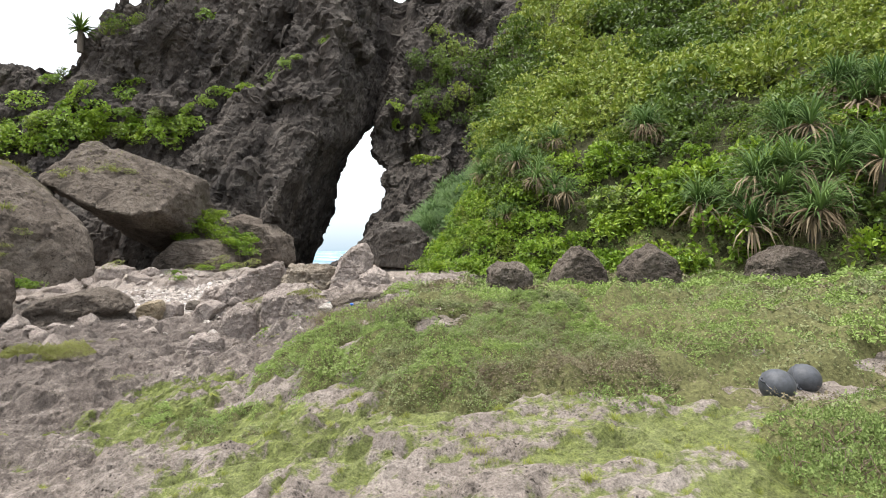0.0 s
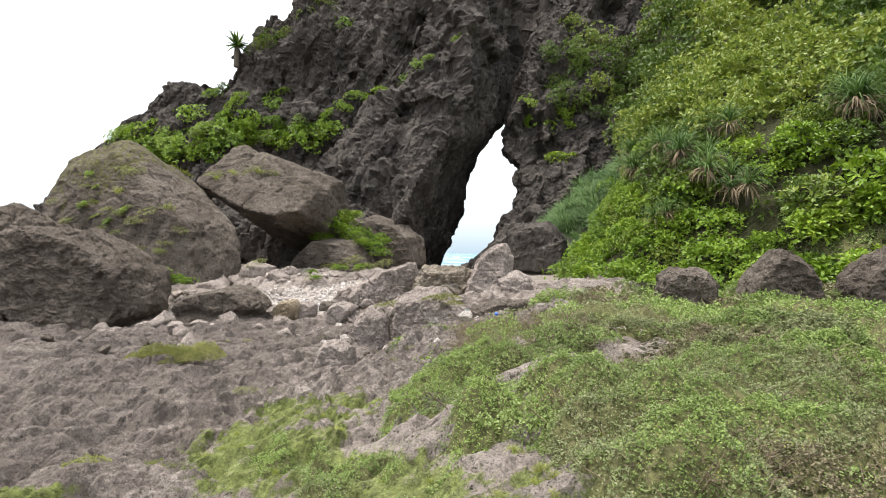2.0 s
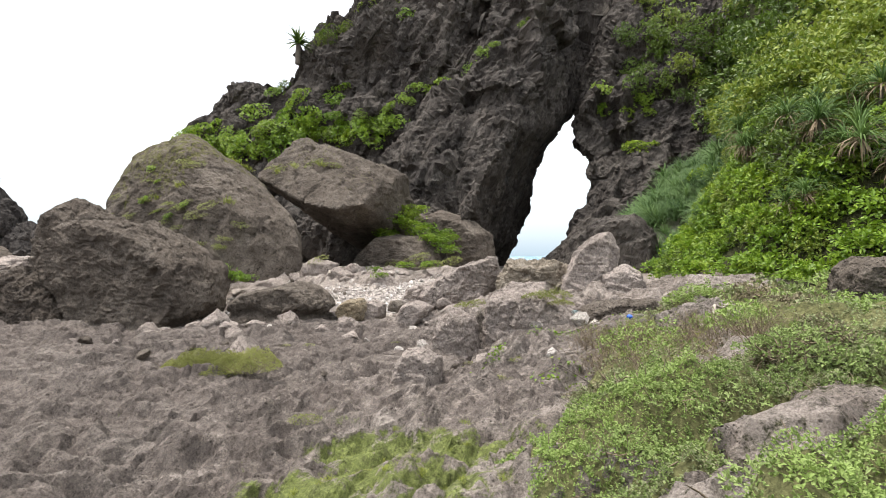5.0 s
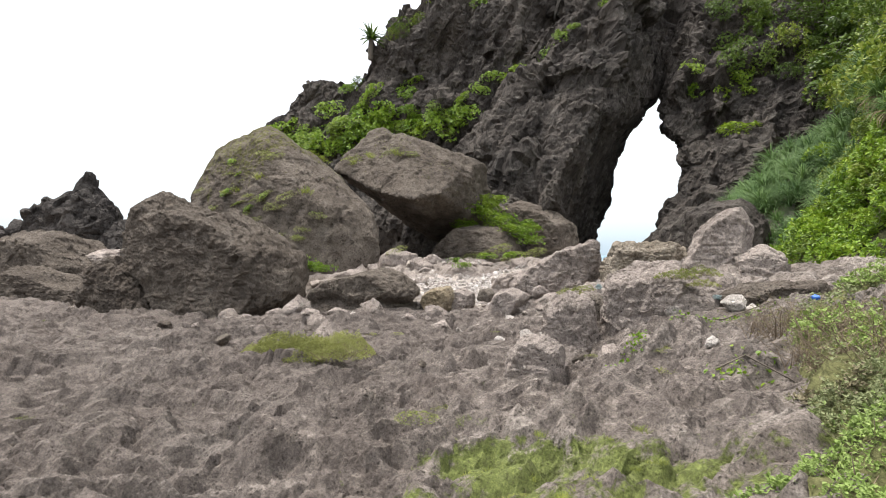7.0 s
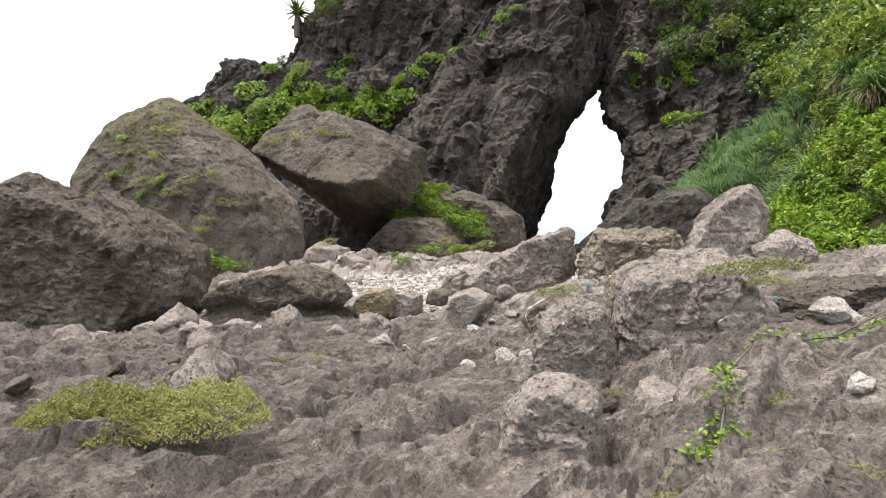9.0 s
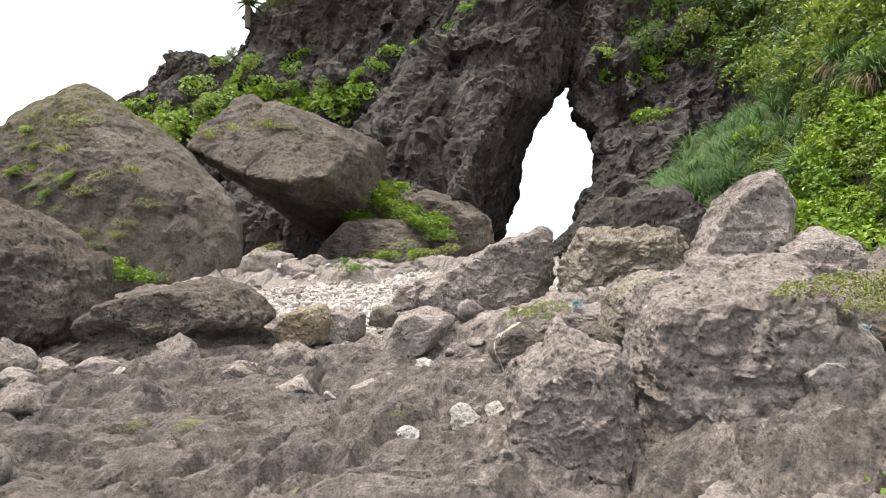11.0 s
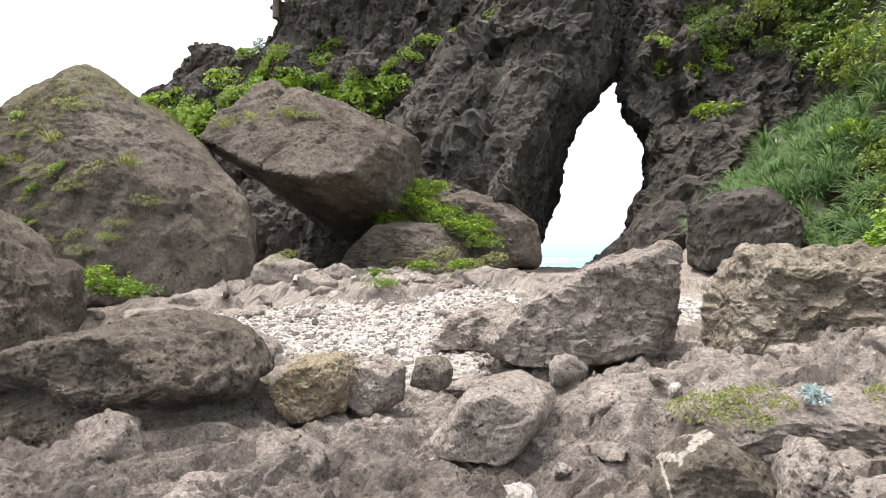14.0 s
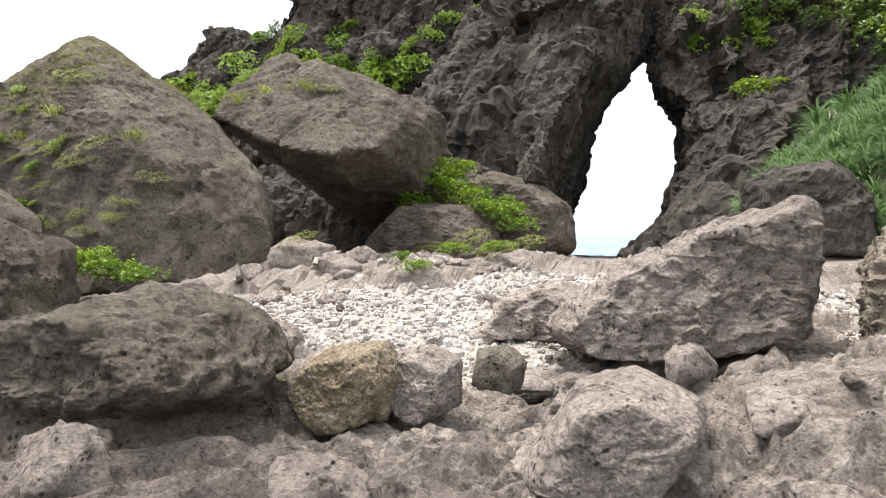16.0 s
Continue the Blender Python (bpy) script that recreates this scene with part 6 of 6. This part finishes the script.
snag(-0.75, 10.3, 0.75, 0.9, 0.028, 301, "bleached driftwood branch lying in scrub", 0.10)
for k in range(11):
    snag(-1.5 + 0.16 * k, 7.55 + 0.05 * (k % 4), 0.28 + 0.04 * (k % 5), 0.5 * k, 0.010 + 0.001 * (k % 4), 310 + k, "twisted pale grey root at the edge of low scrub", 0.10)
snag(-1.4, 9.0, 0.4, -0.3, 0.010, 302, "thin pale dry stem at the foot of scrub")
snag(-11.2, 19.2, 0.6, 1.2, 0.05, 307, "short bleached driftwood log on the rubble", 0.2)


def flat_scrap(name, x, y, lift, size, mat, label, seed):
    rng = np.random.default_rng(seed)
    v, f = sphere(3)
    v = v * np.array(size) * (1 + 0.25 * fbm(v * 1.8 + seed, 3, seed))[:, None]
    ob = tagged(new(name, mesh_of(name, v, f, mat)), label, "litter")
    ob.matrix_basis = pose(x, y, on_ground(x, y) + lift, *rng.uniform(-20, 20, 2), rng.uniform(0, 180))


flat_scrap("plastic_scrap", -12.1, 12.4, 0.05, (0.13, 0.07, 0.04), WHITE_PLASTIC, "crumpled white plastic scrap on the shelf", 311)
flat_scrap("plastic_scrap", -10.3, 12.55, 0.05, (0.07, 0.05, 0.03), BLUE_PLASTIC, "small blue plastic scrap under a rock", 312)
flat_scrap("plastic_scrap", -1.75, 10.2, 0.05, (0.04, 0.03, 0.025), BLUE_PLASTIC, "small dark blue plastic scrap on rock", 313)

# small pool in a hollow of the shelf
m, n, l, p = nodes_of("pool_water")
p.inputs["Base Color"].default_value, p.inputs["Roughness"].default_value = (0.20, 0.21, 0.20, 1), 0.04
ring = [(0.17 * math.cos(t) * (1 + 0.2 * math.sin(3 * t)), 0.11 * math.sin(t) * (1 + 0.2 * math.cos(2 * t))) for t in np.linspace(0, 2 * math.pi, 25)[:-1]]
level = min(on_ground(-5.2 + u, 6.46 + w) for u, w in ring[::4]) + 0.03
verts = [(u, w, 0) for u, w in ring] + [(u * 0.9, w * 0.9, -0.06) for u, w in ring]
faces = [(k, k + 24, (k + 1) % 24 + 24, (k + 1) % 24) for k in range(24)]
me = bpy.data.meshes.new("pool")
me.from_pydata(verts, [], [tuple(range(24))] + faces)
me.materials.append(m)
pool = tagged(new("pool", me), "small still rain pool in a rock hollow", "pool", kind="structure")
pool.matrix_basis = pose(-5.2, 6.46, level)
